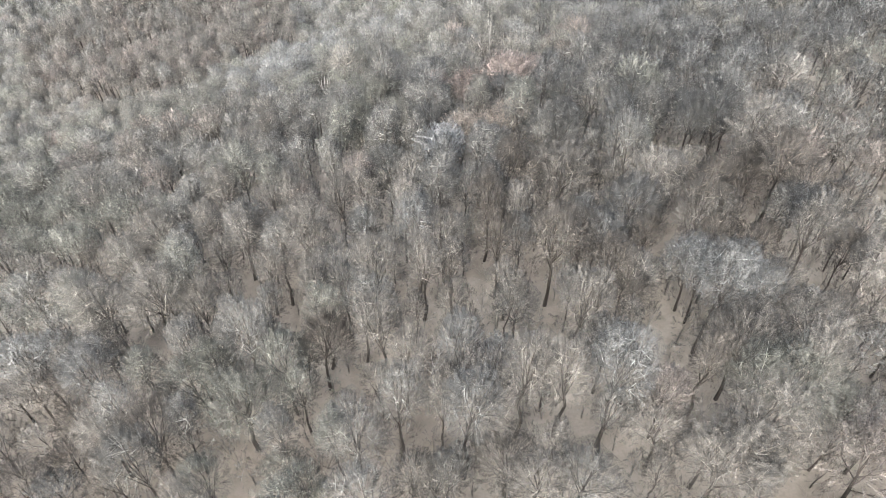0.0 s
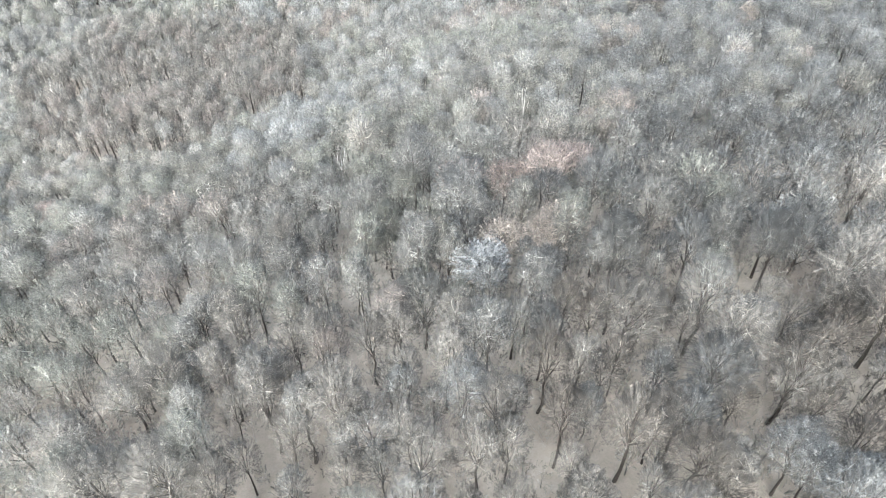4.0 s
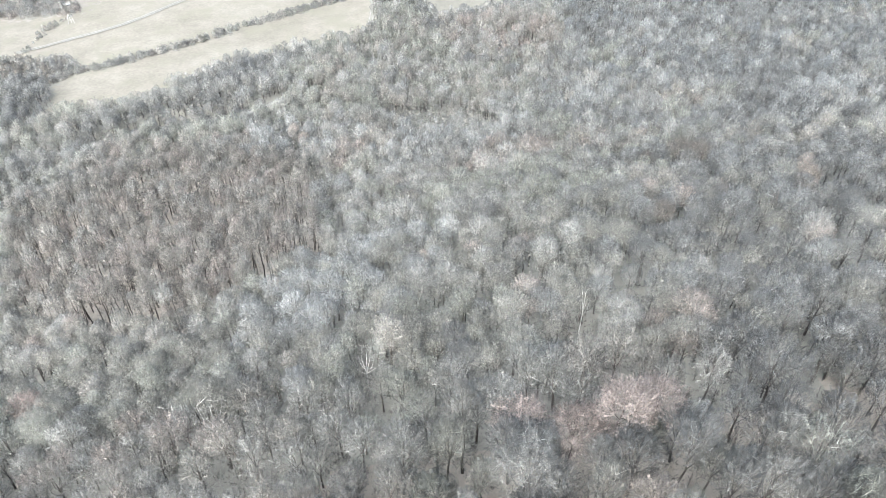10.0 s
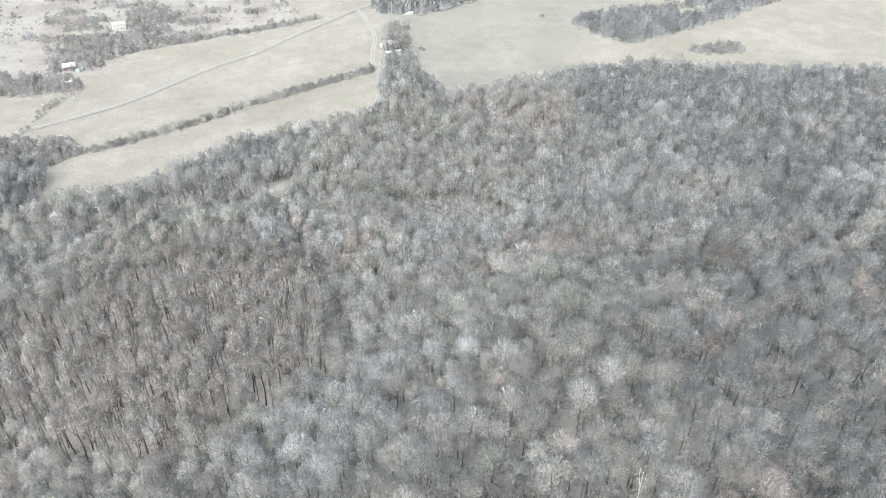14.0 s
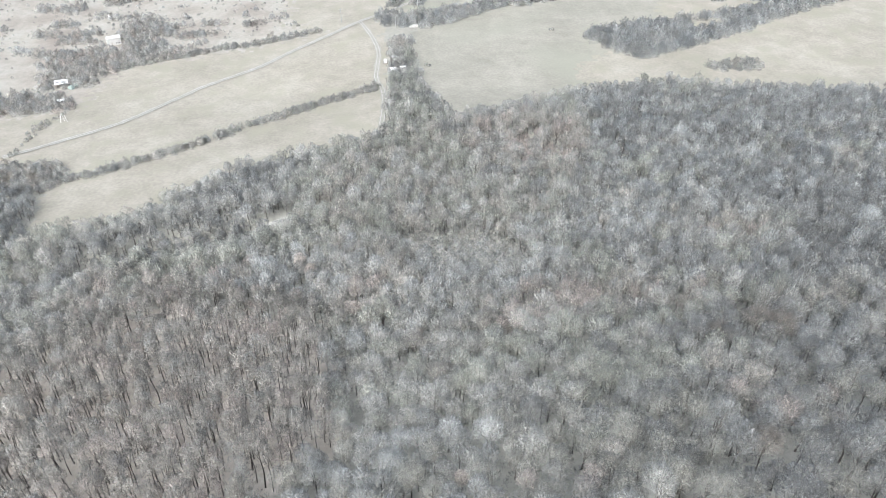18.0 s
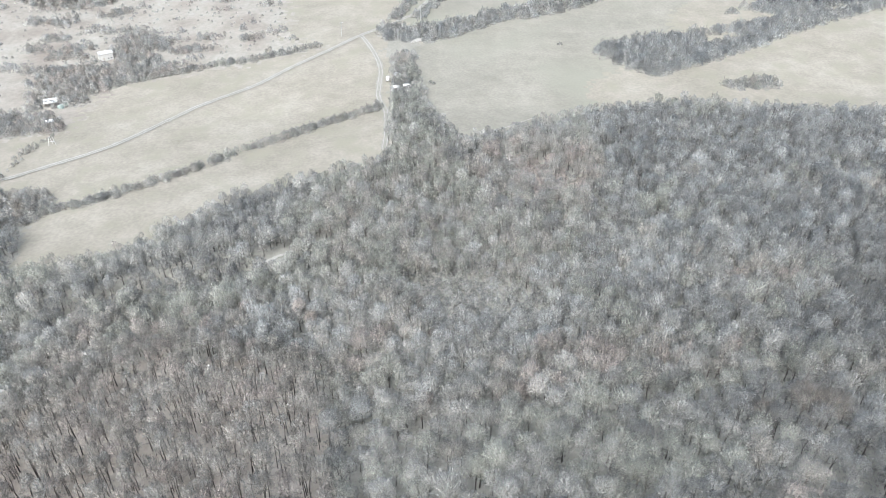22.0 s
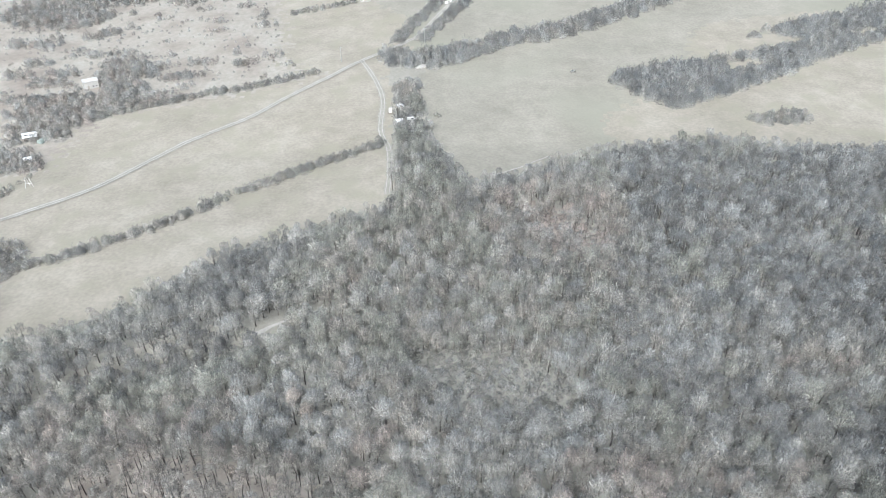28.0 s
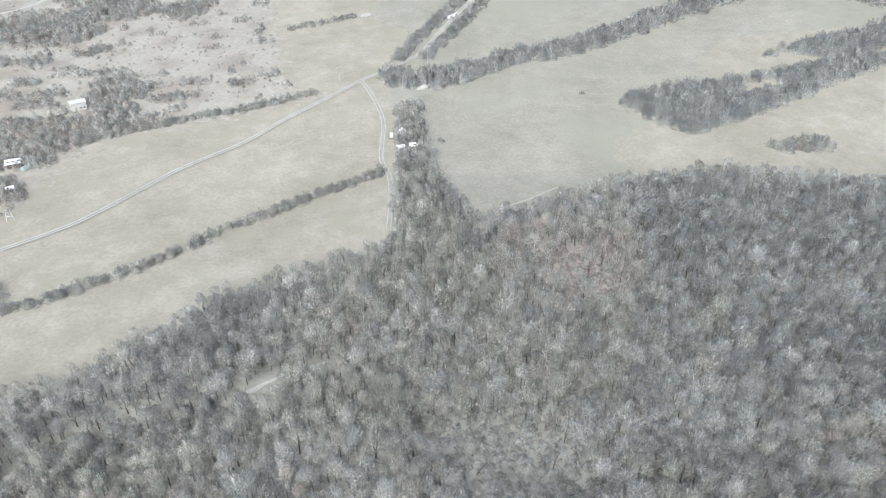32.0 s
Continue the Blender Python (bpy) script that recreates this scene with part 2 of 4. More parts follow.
SCRUB_CLUMPS = [(-287, 634, 31, 22), (-264, 622, 10, 7), (-250, 668, 25, 16), (-203, 664, 13, 17), (-248, 595, 6, 4), (-240, 603, 6, 4), (-288, 582, 8, 3.5), (-270, 583, 9, 3.5),
                (-208, 540, 13, 13), (-217, 550, 8, 6), (-247, 529, 12, 4), (-194, 546, 9, 5), (-177, 533, 8, 4), (-167, 553, 6, 3), (-245, 541, 8, 4), (-269, 540, 6, 3), (-265, 556, 9, 3),
                (-238, 509, 23, 5), (-221, 494, 28, 12), (-230, 480, 15, 14), (-195, 505, 17, 8), (-168, 505, 14, 3), (-200, 521, 11, 7), (-142, 550, 5, 3), (-216, 440, 8, 6), (-240, 446, 22, 11), (-275, 450, 22, 10),
                (-159, 641, 5, 4), (-144, 622, 3, 6), (-230, 566, 8, 3)]


def inside(poly, x, y):
    """Which of the points lie in the outline."""
    x, y = np.asarray(x, float), np.asarray(y, float)
    hit = np.zeros(x.shape, bool)
    for (x0, y0), (x1, y1) in zip(poly, poly[1:] + poly[:1]):
        if y0 != y1:
            hit ^= ((y0 > y) != (y1 > y)) & (x < (x1 - x0) * (y - y0) / (y1 - y0) + x0)
    return hit


def mesh_from(name, verts, faces, mats, index=None, tone=None, smooth=False, outward=None):
    """A mesh from arrays: triangles or quads."""
    verts, faces = np.asarray(verts, np.float32), np.asarray(faces, np.int32)
    me = bpy.data.meshes.new(name)
    n, k = faces.shape
    me.vertices.add(len(verts))
    me.vertices.foreach_set("co", verts.ravel())
    me.loops.add(n * k)
    me.loops.foreach_set("vertex_index", faces.ravel())
    me.polygons.add(n)
    me.polygons.foreach_set("loop_start", np.arange(0, n * k, k, dtype=np.int32))
    for m in mats:
        me.materials.append(m)
    if index is not None:
        me.polygons.foreach_set("material_index", np.asarray(index, np.int32))
    me.polygons.foreach_set("use_smooth", np.full(n, smooth))
    if tone is not None:
        a = me.attributes.new("tone", "FLOAT", "POINT")
        a.data.foreach_set("value", np.asarray(tone, np.float32))
    if outward is not None:
        a = me.attributes.new("outward", "FLOAT_VECTOR", "POINT")
        a.data.foreach_set("vector", np.asarray(outward, np.float32).ravel())
    me.update(calc_edges=True)
    return me


def build_ground():
    fine_x, fine_y = np.arange(-300, 300.1, 2.5), np.arange(-30, 740.1, 2.5)
    far = np.array([30, 80, 180, 400, 900, 1800, 3200])
    gx = np.concatenate([-300 - far[::-1], fine_x, 300 + far])
    gy = np.concatenate([-30 - far[::-1], fine_y, 740 + far])
    X, Y = np.meshgrid(gx, gy)
    rng = np.random.default_rng(3)
    Z = ground_z(X, Y) + rng.normal(0, 0.06, X.shape)
    w = len(gx)
    i = np.arange(len(gy) - 1)[:, None] * w + np.arange(w - 1)[None]
    i = i.ravel()
    faces = np.stack([i, i + 1, i + w + 1, i + w], 1)
    v = np.stack([X.ravel(), Y.ravel(), Z.ravel()], 1)
    cx, cy = v[faces, 0].mean(1), v[faces, 1].mean(1)
    jx, jy = cx + rng.normal(0, 1.5, len(cx)), cy + rng.normal(0, 1.5, len(cx))
    mi = np.zeros(len(faces), int)
    wander = 14 * np.sin(jy * 0.07) + 9 * np.sin(jy * 0.023 + jx * 0.05)
    mi[((jx > -45) & (jx + wander < 0.62 * (jy - 380) + 20)) | ((jy > 600) & (jx + wander > -70))] = 4
    sx, sy = cx + rng.normal(0, 5, len(cx)), cy + rng.normal(0, 3, len(cx))
    mi[inside(SCRUBLAND, sx, sy)] = 2
    mi[inside(WOOD, jx, jy)] = 1
    mi[inside(WOOD, jx, jy) & (jy > 108 + 0.1 * jx)] = 5
    mi[inside(BARE_YARD, jx, jy)] = 5
    mi[inside(PLANTATION, jx, jy)] = 1
    kx, ky = cx + rng.normal(0, 4, len(cx)), cy + rng.normal(0, 4, len(cx))
    mi[inside(GLADE, kx, ky)] = 3
    me = mesh_from("ground", v, faces, [MEADOW, LITTER, SCRUB, CLEARING, GREENER, VALLEY_LITTER], mi, smooth=True)
    tagged(new("ground", me), "pale dry meadows and brown leaf litter on a hillside", "ground", kind="structure")


build_ground()


def spline(points, step=2.0):
    """A smooth line through a few points of the plan."""
    p = [Vector((*q, 0)) for q in points]
    out = []
    for i in range(len(p) - 1):
        a, b, c, d = p[max(i - 1, 0)], p[i], p[i + 1], p[min(i + 2, len(p) - 1)]
        n = max(2, int((c - b).length / step))
        for k in range(n):
            s = k / n
            out.append(0.5 * ((2 * b) + (c - a) * s + (2 * a - 5 * b + 4 * c - d) * s * s + (3 * b - a - 3 * c + d) * s ** 3))
    out.append(p[-1])
    return np.array([(q.x, q.y) for q in out])


def ribbon(line, offset, width, lift, seed):
    """A strip along a line of the plan, laid on the ground, with wandering edges."""
    rng = np.random.default_rng(seed)
    d = np.gradient(line, axis=0)
    d /= np.linalg.norm(d, axis=1)[:, None] + 1e-9
    nrm = np.stack([-d[:, 1], d[:, 0]], 1)
    rows = []
    for s in (-0.5, 0.0, 0.5):
        q = line + nrm * (offset + s * width + (rng.normal(0, 0.12 * width, (len(line), 1)) if s else 0))
        rows.append(np.stack([q[:, 0], q[:, 1], ground_z(q[:, 0], q[:, 1]) + lift], 1))
    n = len(line)
    v = np.concatenate(rows)
    i = np.arange(n - 1)
    f = np.concatenate([np.stack([i + k * n, i + 1 + k * n, i + 1 + (k + 1) * n, i + (k + 1) * n], 1) for k in (0, 1)])
    return v, f


def part(name, me, parent, label=""):
    ob = new(name, me)
    ob.parent = parent
    if label:
        ob["label"] = label
    return ob


def farm_track(points, label, seed, bed=3.4, rut=0.85):
    line = spline(points)
    v, f = ribbon(line, 0, bed, 0.22, seed)
    top = tagged(new("track", mesh_from("track", v, f, [VERGE], smooth=True)), label, "track", kind="structure")
    for side in (-0.85, 0.85):
        v, f = ribbon(line, side, rut, 0.30, seed + 1)
        part("rut", mesh_from("rut", v, f, [DIRT], smooth=True), top, "pale bare dirt wheel rut")
    return top


def forest_path(points, label, seed, width=1.1):
    v, f = ribbon(spline(points), 0, width, 0.25, seed)
    return tagged(new("path", mesh_from("path", v, f, [DIRT], smooth=True)), label, "path", kind="structure")


farm_track([(-222, 385), (-203, 399), (-178, 420), (-153, 457), (-125, 484), (-109, 505), (-89, 527), (-72, 548), (-57, 563)],
           "two-rut dirt track across the pale meadow", 5, 3.2, 0.75)
farm_track([(-72, 547), (-63, 523), (-57, 499), (-56, 467), (-51, 449), (-49, 425), (-49, 406)], "two-rut dirt track beside the wooded strip", 9, 3.0, 0.45)
farm_track([(-57, 563), (-46, 575), (-38, 587), (-15, 648), (8, 700), (40, 780)], "pale lane between two shrub belts", 11)
GLEN = [(-86, 316.5), (-81, 319.5), (-77, 322.6), (-73, 326), (-68, 327.8), (-62, 330)]
forest_path(GLEN, "pale forest path between bare trees", 13, 1.15)

forest_path([(-3, 420.8), (0, 422.2), (5, 425.3), (11, 429), (17, 433.6), (23, 438)], "pale path along the wood's edge", 15, 0.75)
forest_path([(-350, 648), (-331, 659), (-321, 667), (-312, 681), (-302, 700)], "pale dirt road beside a far thicket", 19, 3.0)
forest_path([(-52, 446.5), (-46, 446.6), (-40, 446), (-34, 446.5)], "pale path across the wooded strip", 17, 1.3)

# ---- trees ----


def tube(points, radii, sides):
    """A tapered limb along some points: vertices, triangles."""
    P = np.asarray(points, float)
    n = len(P)
    d = np.gradient(P, axis=0)
    d /= np.linalg.norm(d, axis=1)[:, None] + 1e-9
    ref = np.array([0.31, 0.95, 0.05])
    a = np.cross(d, ref)
    a /= np.linalg.norm(a, axis=1)[:, None] + 1e-9
    b = np.cross(d, a)
    ang = np.arange(sides) * 2 * math.pi / sides
    v = P[:, None] + np.asarray(radii)[:, None, None] * (np.cos(ang)[None, :, None] * a[:, None] + np.sin(ang)[None, :, None] * b[:, None])
    f = []
    for i in range(n - 1):
        for k in range(sides):
            p, q = i * sides + k, i * sides + (k + 1) % sides
            f += [(p, q, q + sides), (p, q + sides, p + sides)]
    return v.reshape(-1, 3), np.array(f, np.int32)


def unit(v):
    return v / (np.linalg.norm(v, axis=-1, keepdims=True) + 1e-9)


def blades(base, end, width, rng, fan=False):
    """Twigs that taper to their tips, or (fan) sprays of fine twigs that open towards them: a triangle each."""
    side = unit(np.cross(end - base, rng.normal(size=base.shape))) * width[:, None] / 2
    v = np.stack([base, end - side, end + side] if fan else [base - side, base + side, end], 1)
    return v.reshape(-1, 3), np.arange(len(base) * 3, dtype=np.int32).reshape(-1, 3)


def mass(mid, radii, lobes, grows, around, rows, low, rng):
    """The rounded, lumpy mass of a crown's finest twigs, open below: one swell over each limb, with hollows between."""
    az = np.arange(around) * 2 * math.pi / around
    el = np.linspace(low, 1.45, rows)
    d = np.stack([np.cos(el)[:, None] * np.cos(az + 0.3 * rng.random()), np.cos(el)[:, None] * np.sin(az), np.broadcast_to(np.sin(el)[:, None], (rows, around))], 2).reshape(-1, 3)
    d = unit(d + rng.normal(0, 0.09, d.shape))
    swell = (grows[None] * (0.62 + 0.38 * np.exp(7 * (d @ lobes.T - 1)))).max(1) * (0.93 + 0.14 * rng.random(len(d)))
    v = mid + d * radii * swell[:, None]
    v = np.concatenate([v, [mid + np.array([0, 0, radii[2] * swell[-around:].mean()])]])
    f = []
    for r in range(rows - 1):
        for k in range(around):
            p, q = r * around + k, r * around + (k + 1) % around
            f += [(p, q, q + around), (p, q + around, p + around)]
    f += [((rows - 1) * around + k, (rows - 1) * around + (k + 1) % around, len(v) - 1) for k in range(around)]
    f = np.array(f, np.int32)
    flat = np.cross(v[f[:, 1]] - v[f[:, 0]], v[f[:, 2]] - v[f[:, 0]])
    n = np.zeros_like(v)
    for k in range(3):
        np.add.at(n, f[:, k], flat)
    return v, f, unit(unit(n) + np.array([0, 0, 0.15]))


def facing(piece, mid, radii, rng, stray=0.3):
    """The same piece with the way that each of its triangles faces, out of the crown."""
    v, f = piece
    n = unit((v.reshape(-1, 3, 3).mean(1) - mid) / radii) + rng.normal(0, stray, (len(v) // 3, 3)) + np.array([0, 0, 0.25])
    return v, f, np.repeat(unit(n), 3, axis=0)


def join(pieces):
    vs, fs, n = [], [], 0
    for v, f in pieces:
        vs.append(v)
        fs.append(f + n)
        n += len(v)
    return np.concatenate(vs), np.concatenate(fs)


def bare_tree(seed, tall, wide, clear, limbs, branches, twigs, twig_width, sprays, spray_width, sides, stout=1.0, curl=0.6, flat=1.0, spire=1.45):
    """A leafless tree with a domed crown: wood, branches, and fine twigs in sprays, each vertices and triangles. clear: the share of its height below the crown."""
    rng = np.random.default_rng(seed)
    rings = 6 if sides > 4 else 4
    h = np.linspace(0, 1, rings)
    lean = rng.normal(0, 0.03 * tall, 2)
    wob = rng.normal(0, 0.010 * tall, (rings, 2))
    wob[0] = 0
    half = (1 - clear) * tall / 2
    mid = np.array([lean[0], lean[1], clear * tall + half * 0.85])
    radii = np.array([wide, wide, half * 1.1 * flat])
    top = clear * tall + half * spire
    trunk = np.stack([lean[0] * h ** 1.5 + wob[:, 0], lean[1] * h ** 1.5 + wob[:, 1], h * (top + 0.4) - 0.4], 1)
    r0 = (0.010 * tall + 0.03) * stout
    wood = [tube(trunk, r0 * np.array([1.3] + list(np.linspace(0.95, 0.2, rings - 1))), sides)]
    limb_pts, bump = [trunk[-1]], []
    for i in range(limbs):
        up = 0.05 + 0.85 * (i + 0.5) / limbs
        az = i * 2.4 + rng.normal(0, 0.3)
        d = np.array([math.cos(az) * math.sqrt(1 - up * up), math.sin(az) * math.sqrt(1 - up * up), up])
        grow = 0.7 + 0.55 * rng.random()
        bump.append((d, grow))
        e = mid + d * radii * 0.62 * grow
        u = clear * (0.75 + 0.2 * rng.random()) + 0.3 * (1 - clear) * up
        s = np.array([np.interp(u * tall / top, h, trunk[:, k]) for k in range(3)])
        m = s * 0.45 + e * 0.55 + np.array([0, 0, -0.10 * half]) + rng.normal(0, 0.06 * wide, 3)
        wood.append(tube([s, m, e], r0 * np.array([0.42, 0.26, 0.1]), max(3, sides - 2)))
        for f in (0.2, 0.6, 1.0):
            limb_pts.append(m * (1 - f) + e * f)
    limb_pts = np.array(limb_pts)
    dirs, grows = np.array([q[0] for q in bump]), np.array([q[1] for q in bump])

    def dome(n, lo, hi):
        d = unit(rng.normal(size=(n, 3)) + np.array([0, 0, 0.5]))
        w = np.exp(5 * d @ dirs.T)
        return mid + d * radii * ((w * grows).sum(1) / w.sum(1) * (lo + (hi - lo) * rng.random(n)))[:, None]

    n = branches
    end = dome(n, 0.45, 0.95)
    q = np.argmin(((end[:, None] - limb_pts[None]) ** 2).sum(2) * (0.6 + 0.8 * rng.random((n, len(limb_pts)))), 1)
    start = limb_pts[q]
    crown = [blades(start, end, np.full(n, min(0.075, 6.0 / n)), rng)]
    fine = []
    if twigs:
        q = rng.integers(0, n, twigs)
        u = (0.1 + 0.9 * rng.random(twigs) ** 0.7)[:, None]
        tb = start[q] + (end[q] - start[q]) * u
        tw = unit(unit(end[q] - start[q]) * 0.5 + unit((tb - mid) / radii) * 0.45 + np.array([0, 0, 0.45]) + rng.normal(0, curl, (twigs, 3)))
        fine.append(blades(tb, tb + tw * min(wide, 3.0) * (0.1 + 0.22 * rng.random((twigs, 1))), twig_width * (0.7 + 0.8 * rng.random(twigs)), rng))
    if sprays:
        tip = dome(sprays, 0.72, 1.05)
        root = tip + (mid - np.array([0, 0, 0.4 * half]) - tip) * (0.25 + 0.3 * rng.random((sprays, 1))) + rng.normal(0, 0.1 * wide, (sprays, 3))
        fine.append(blades(root, tip, spray_width * (0.6 + 0.8 * rng.random(sprays)), rng, True))
    core = mid - np.array([0, 0, 0.35 * half])
    around, rows = (18, 8) if sides > 5 else (11, 5) if sides > 3 else (9, 4)
    more = unit(rng.normal(size=(limbs + 3, 3)) * np.array([1, 1, 0.5]) + np.array([0, 0, 0.45]))
    shell = mass(mid, radii * 0.97, np.concatenate([dirs, more]), np.concatenate([grows, 0.8 + 0.4 * rng.random(len(more))]), around, rows, -0.45, rng)
    return join(wood), facing(join(crown), core, radii, rng), facing(join(fine), core, radii, rng), shell


def shrub(seed, tall, wide, stems, sprays, width):
    """A bare many-stemmed bush with a domed top."""
    rng = np.random.default_rng(seed)
    size = np.array([wide, wide, tall])

    def dome(n, lo, hi):
        d = unit(rng.normal(size=(n, 3)) + np.array([0, 0, 0.4]))
        d[:, 2] = np.abs(d[:, 2])
        return d * size * (lo + (hi - lo) * rng.random((n, 1)))

    e = dome(stems, 0.6, 1.0)
    stem = blades(e * np.array([0.2, 0.2, 0]) - np.array([0, 0, 0.2]), e, np.full(stems, 0.07 if stems < 20 else 0.035), rng)
    tip = dome(sprays, 0.65, 1.05)
    root = tip * (0.4 + 0.25 * rng.random((sprays, 1))) + rng.normal(0, 0.1 * wide, (sprays, 3))
    fine = blades(root, tip, width * (0.6 + 0.8 * rng.random(sprays)), rng, True)
    low = np.array([0, 0, -0.2 * tall])
    lobes = unit(rng.normal(size=(6, 3)) * np.array([1, 1, 0.5]) + np.array([0, 0, 0.4]))
    shell = mass(np.zeros(3), size * 0.95, lobes, 0.75 + 0.45 * rng.random(6), 8, 3, -0.02, rng)
    stem = facing(stem, low, size, rng)
    return stem, stem, facing(fine, low, size, rng, 0.22), shell


# kinds of tree: near ones in full, those farther off with fewer twigs
NEAR = [bare_tree(100 + i, 11.5 + 1.5 * (i % 3), 2.6 + 0.4 * (i % 4), 0.34 + 0.05 * (i % 3), 9, 150, 900, 0.028, 380, 0.3, 6, 0.84 + 0.12 * (i % 4), 0.6, 0.9, 1.4) for i in range(8)]
NEAR_SLIM = [bare_tree(150 + i, 13 + i % 3, 2.0 + 0.3 * (i % 3), 0.42, 7, 110, 550, 0.028, 230, 0.3, 6, 0.66 + 0.1 * (i % 3), 0.6, 0.95, 1.45) for i in range(6)]
MID = [bare_tree(200 + i, 9.8 + 1.3 * (i % 3), 2.8 + 0.35 * (i % 3), 0.33, 6, 24, 150, 0.05, 120, 0.34, 4, 1.05, 0.6, 0.86, 1.2) for i in range(10)]
FAR = [bare_tree(300 + i, 7.6 + 1.3 * (i % 3), 2.2 + 0.4 * (i % 3), 0.22, 4, 9, 34, 0.075, 64, 0.38, 3, 1.3, 0.55, 0.88, 1.15) for i in range(12)]
SLIM = [bare_tree(400 + i, 12 + 1.0 * (i % 3), 1.9 + 0.25 * (i % 3), 0.56, 3, 24, 50, 0.055, 100, 0.34, 4, 0.78, 0.6, 1.0, 1.4) for i in range(8)]
BUSH = [shrub(500 + i, 2.9 + 0.6 * (i % 3), 2.1 + 0.4 * (i % 4), 4, 44, 0.45) for i in range(6)]
COVER = [shrub(520 + i, 2.9, 2.3, 4, 26, 0.5)[:3] for i in range(3)]
POLE = [bare_tree(450 + i, 9.5 + 0.8 * (i % 3), 0.9, 0.5, 2, 8, 0, 0, 16, 0.35, 3, 0.95, 0.6, 1.0, 1.6)[:3] for i in range(4)]
SAPLING = [bare_tree(650 + i, 5 + 0.7 * (i % 3), 1.5 + 0.2 * (i % 3), 0.15, 3, 14, 30, 0.045, 44, 0.26, 3, 0.7, 0.6, 1.0, 1.3)[:3] for i in range(6)]
LOW = [shrub(600 + i, 2.0, 1.6 + 0.25 * (i % 3), 34, 2, 0.2)[:3] for i in range(5)]


def stand(name, label, category, kinds, spots, sizes, colours, seed, dark=True, slots=None):
    """Many trees or bushes that nobody would count, joined into one mesh."""
    rng = np.random.default_rng(seed)
    vs, fs, ms, ts, ns, n = [], [], [], [], [], 0
    for (x, y), size, col in zip(spots, sizes, colours):
        shape = kinds[rng.integers(len(kinds))]
        a = rng.random() * 6.283
        c, s = math.cos(a) * size, math.sin(a) * size
        high = size * (0.9 + 0.25 * rng.random())
        ci = 1 + PALETTE.index(col)
        z = float(ground_z(x, y))
        tone = rng.random()
        ca, sa = math.cos(a), math.sin(a)
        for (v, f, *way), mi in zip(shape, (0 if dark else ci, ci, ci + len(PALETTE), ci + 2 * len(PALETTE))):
            w = way[0] if way else np.zeros_like(v)
            ns.append(np.stack([w[:, 0] * ca - w[:, 1] * sa, w[:, 0] * sa + w[:, 1] * ca, w[:, 2]], 1))
            vs.append(np.stack([v[:, 0] * c - v[:, 1] * s + x, v[:, 0] * s + v[:, 1] * c + y, v[:, 2] * high + z], 1))
            fs.append(f + n)
            ms.append(np.full(len(f), mi))
            ts.append(np.full(len(v), tone))
            n += len(v)
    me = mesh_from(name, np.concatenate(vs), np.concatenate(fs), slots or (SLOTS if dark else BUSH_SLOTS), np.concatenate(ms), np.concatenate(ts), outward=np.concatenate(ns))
    return tagged(new(name, me), label, category, kind="stuff")


def crown_mesh(twig, spray, shell, mats):
    v, f = join([q[:2] for q in (twig, spray, shell)])
    return mesh_from("crown", v, f, mats, outward=np.concatenate([q[2] for q in (twig, spray, shell)]), index=np.repeat([0, 1, 2], [len(q[1]) for q in (twig, spray, shell)]))


def scatter(x0, x1, y0, y1, space, seed):
    """Uneven spots on a shaken lattice."""
    rng = np.random.default_rng(seed)
    gx, gy = np.meshgrid(np.arange(x0, x1, space), np.arange(y0, y1, space))
    gx[1::2] += space / 2
    p = np.stack([gx.ravel(), gy.ravel()], 1)
    return p + rng.normal(0, space * 0.27, p.shape)


def fbm(x, y, scale, off=0.0):
    return np.array([noise.fractal((a * scale + off, b * scale - off, off), 1.0, 2.0, 3) for a, b in zip(x, y)])


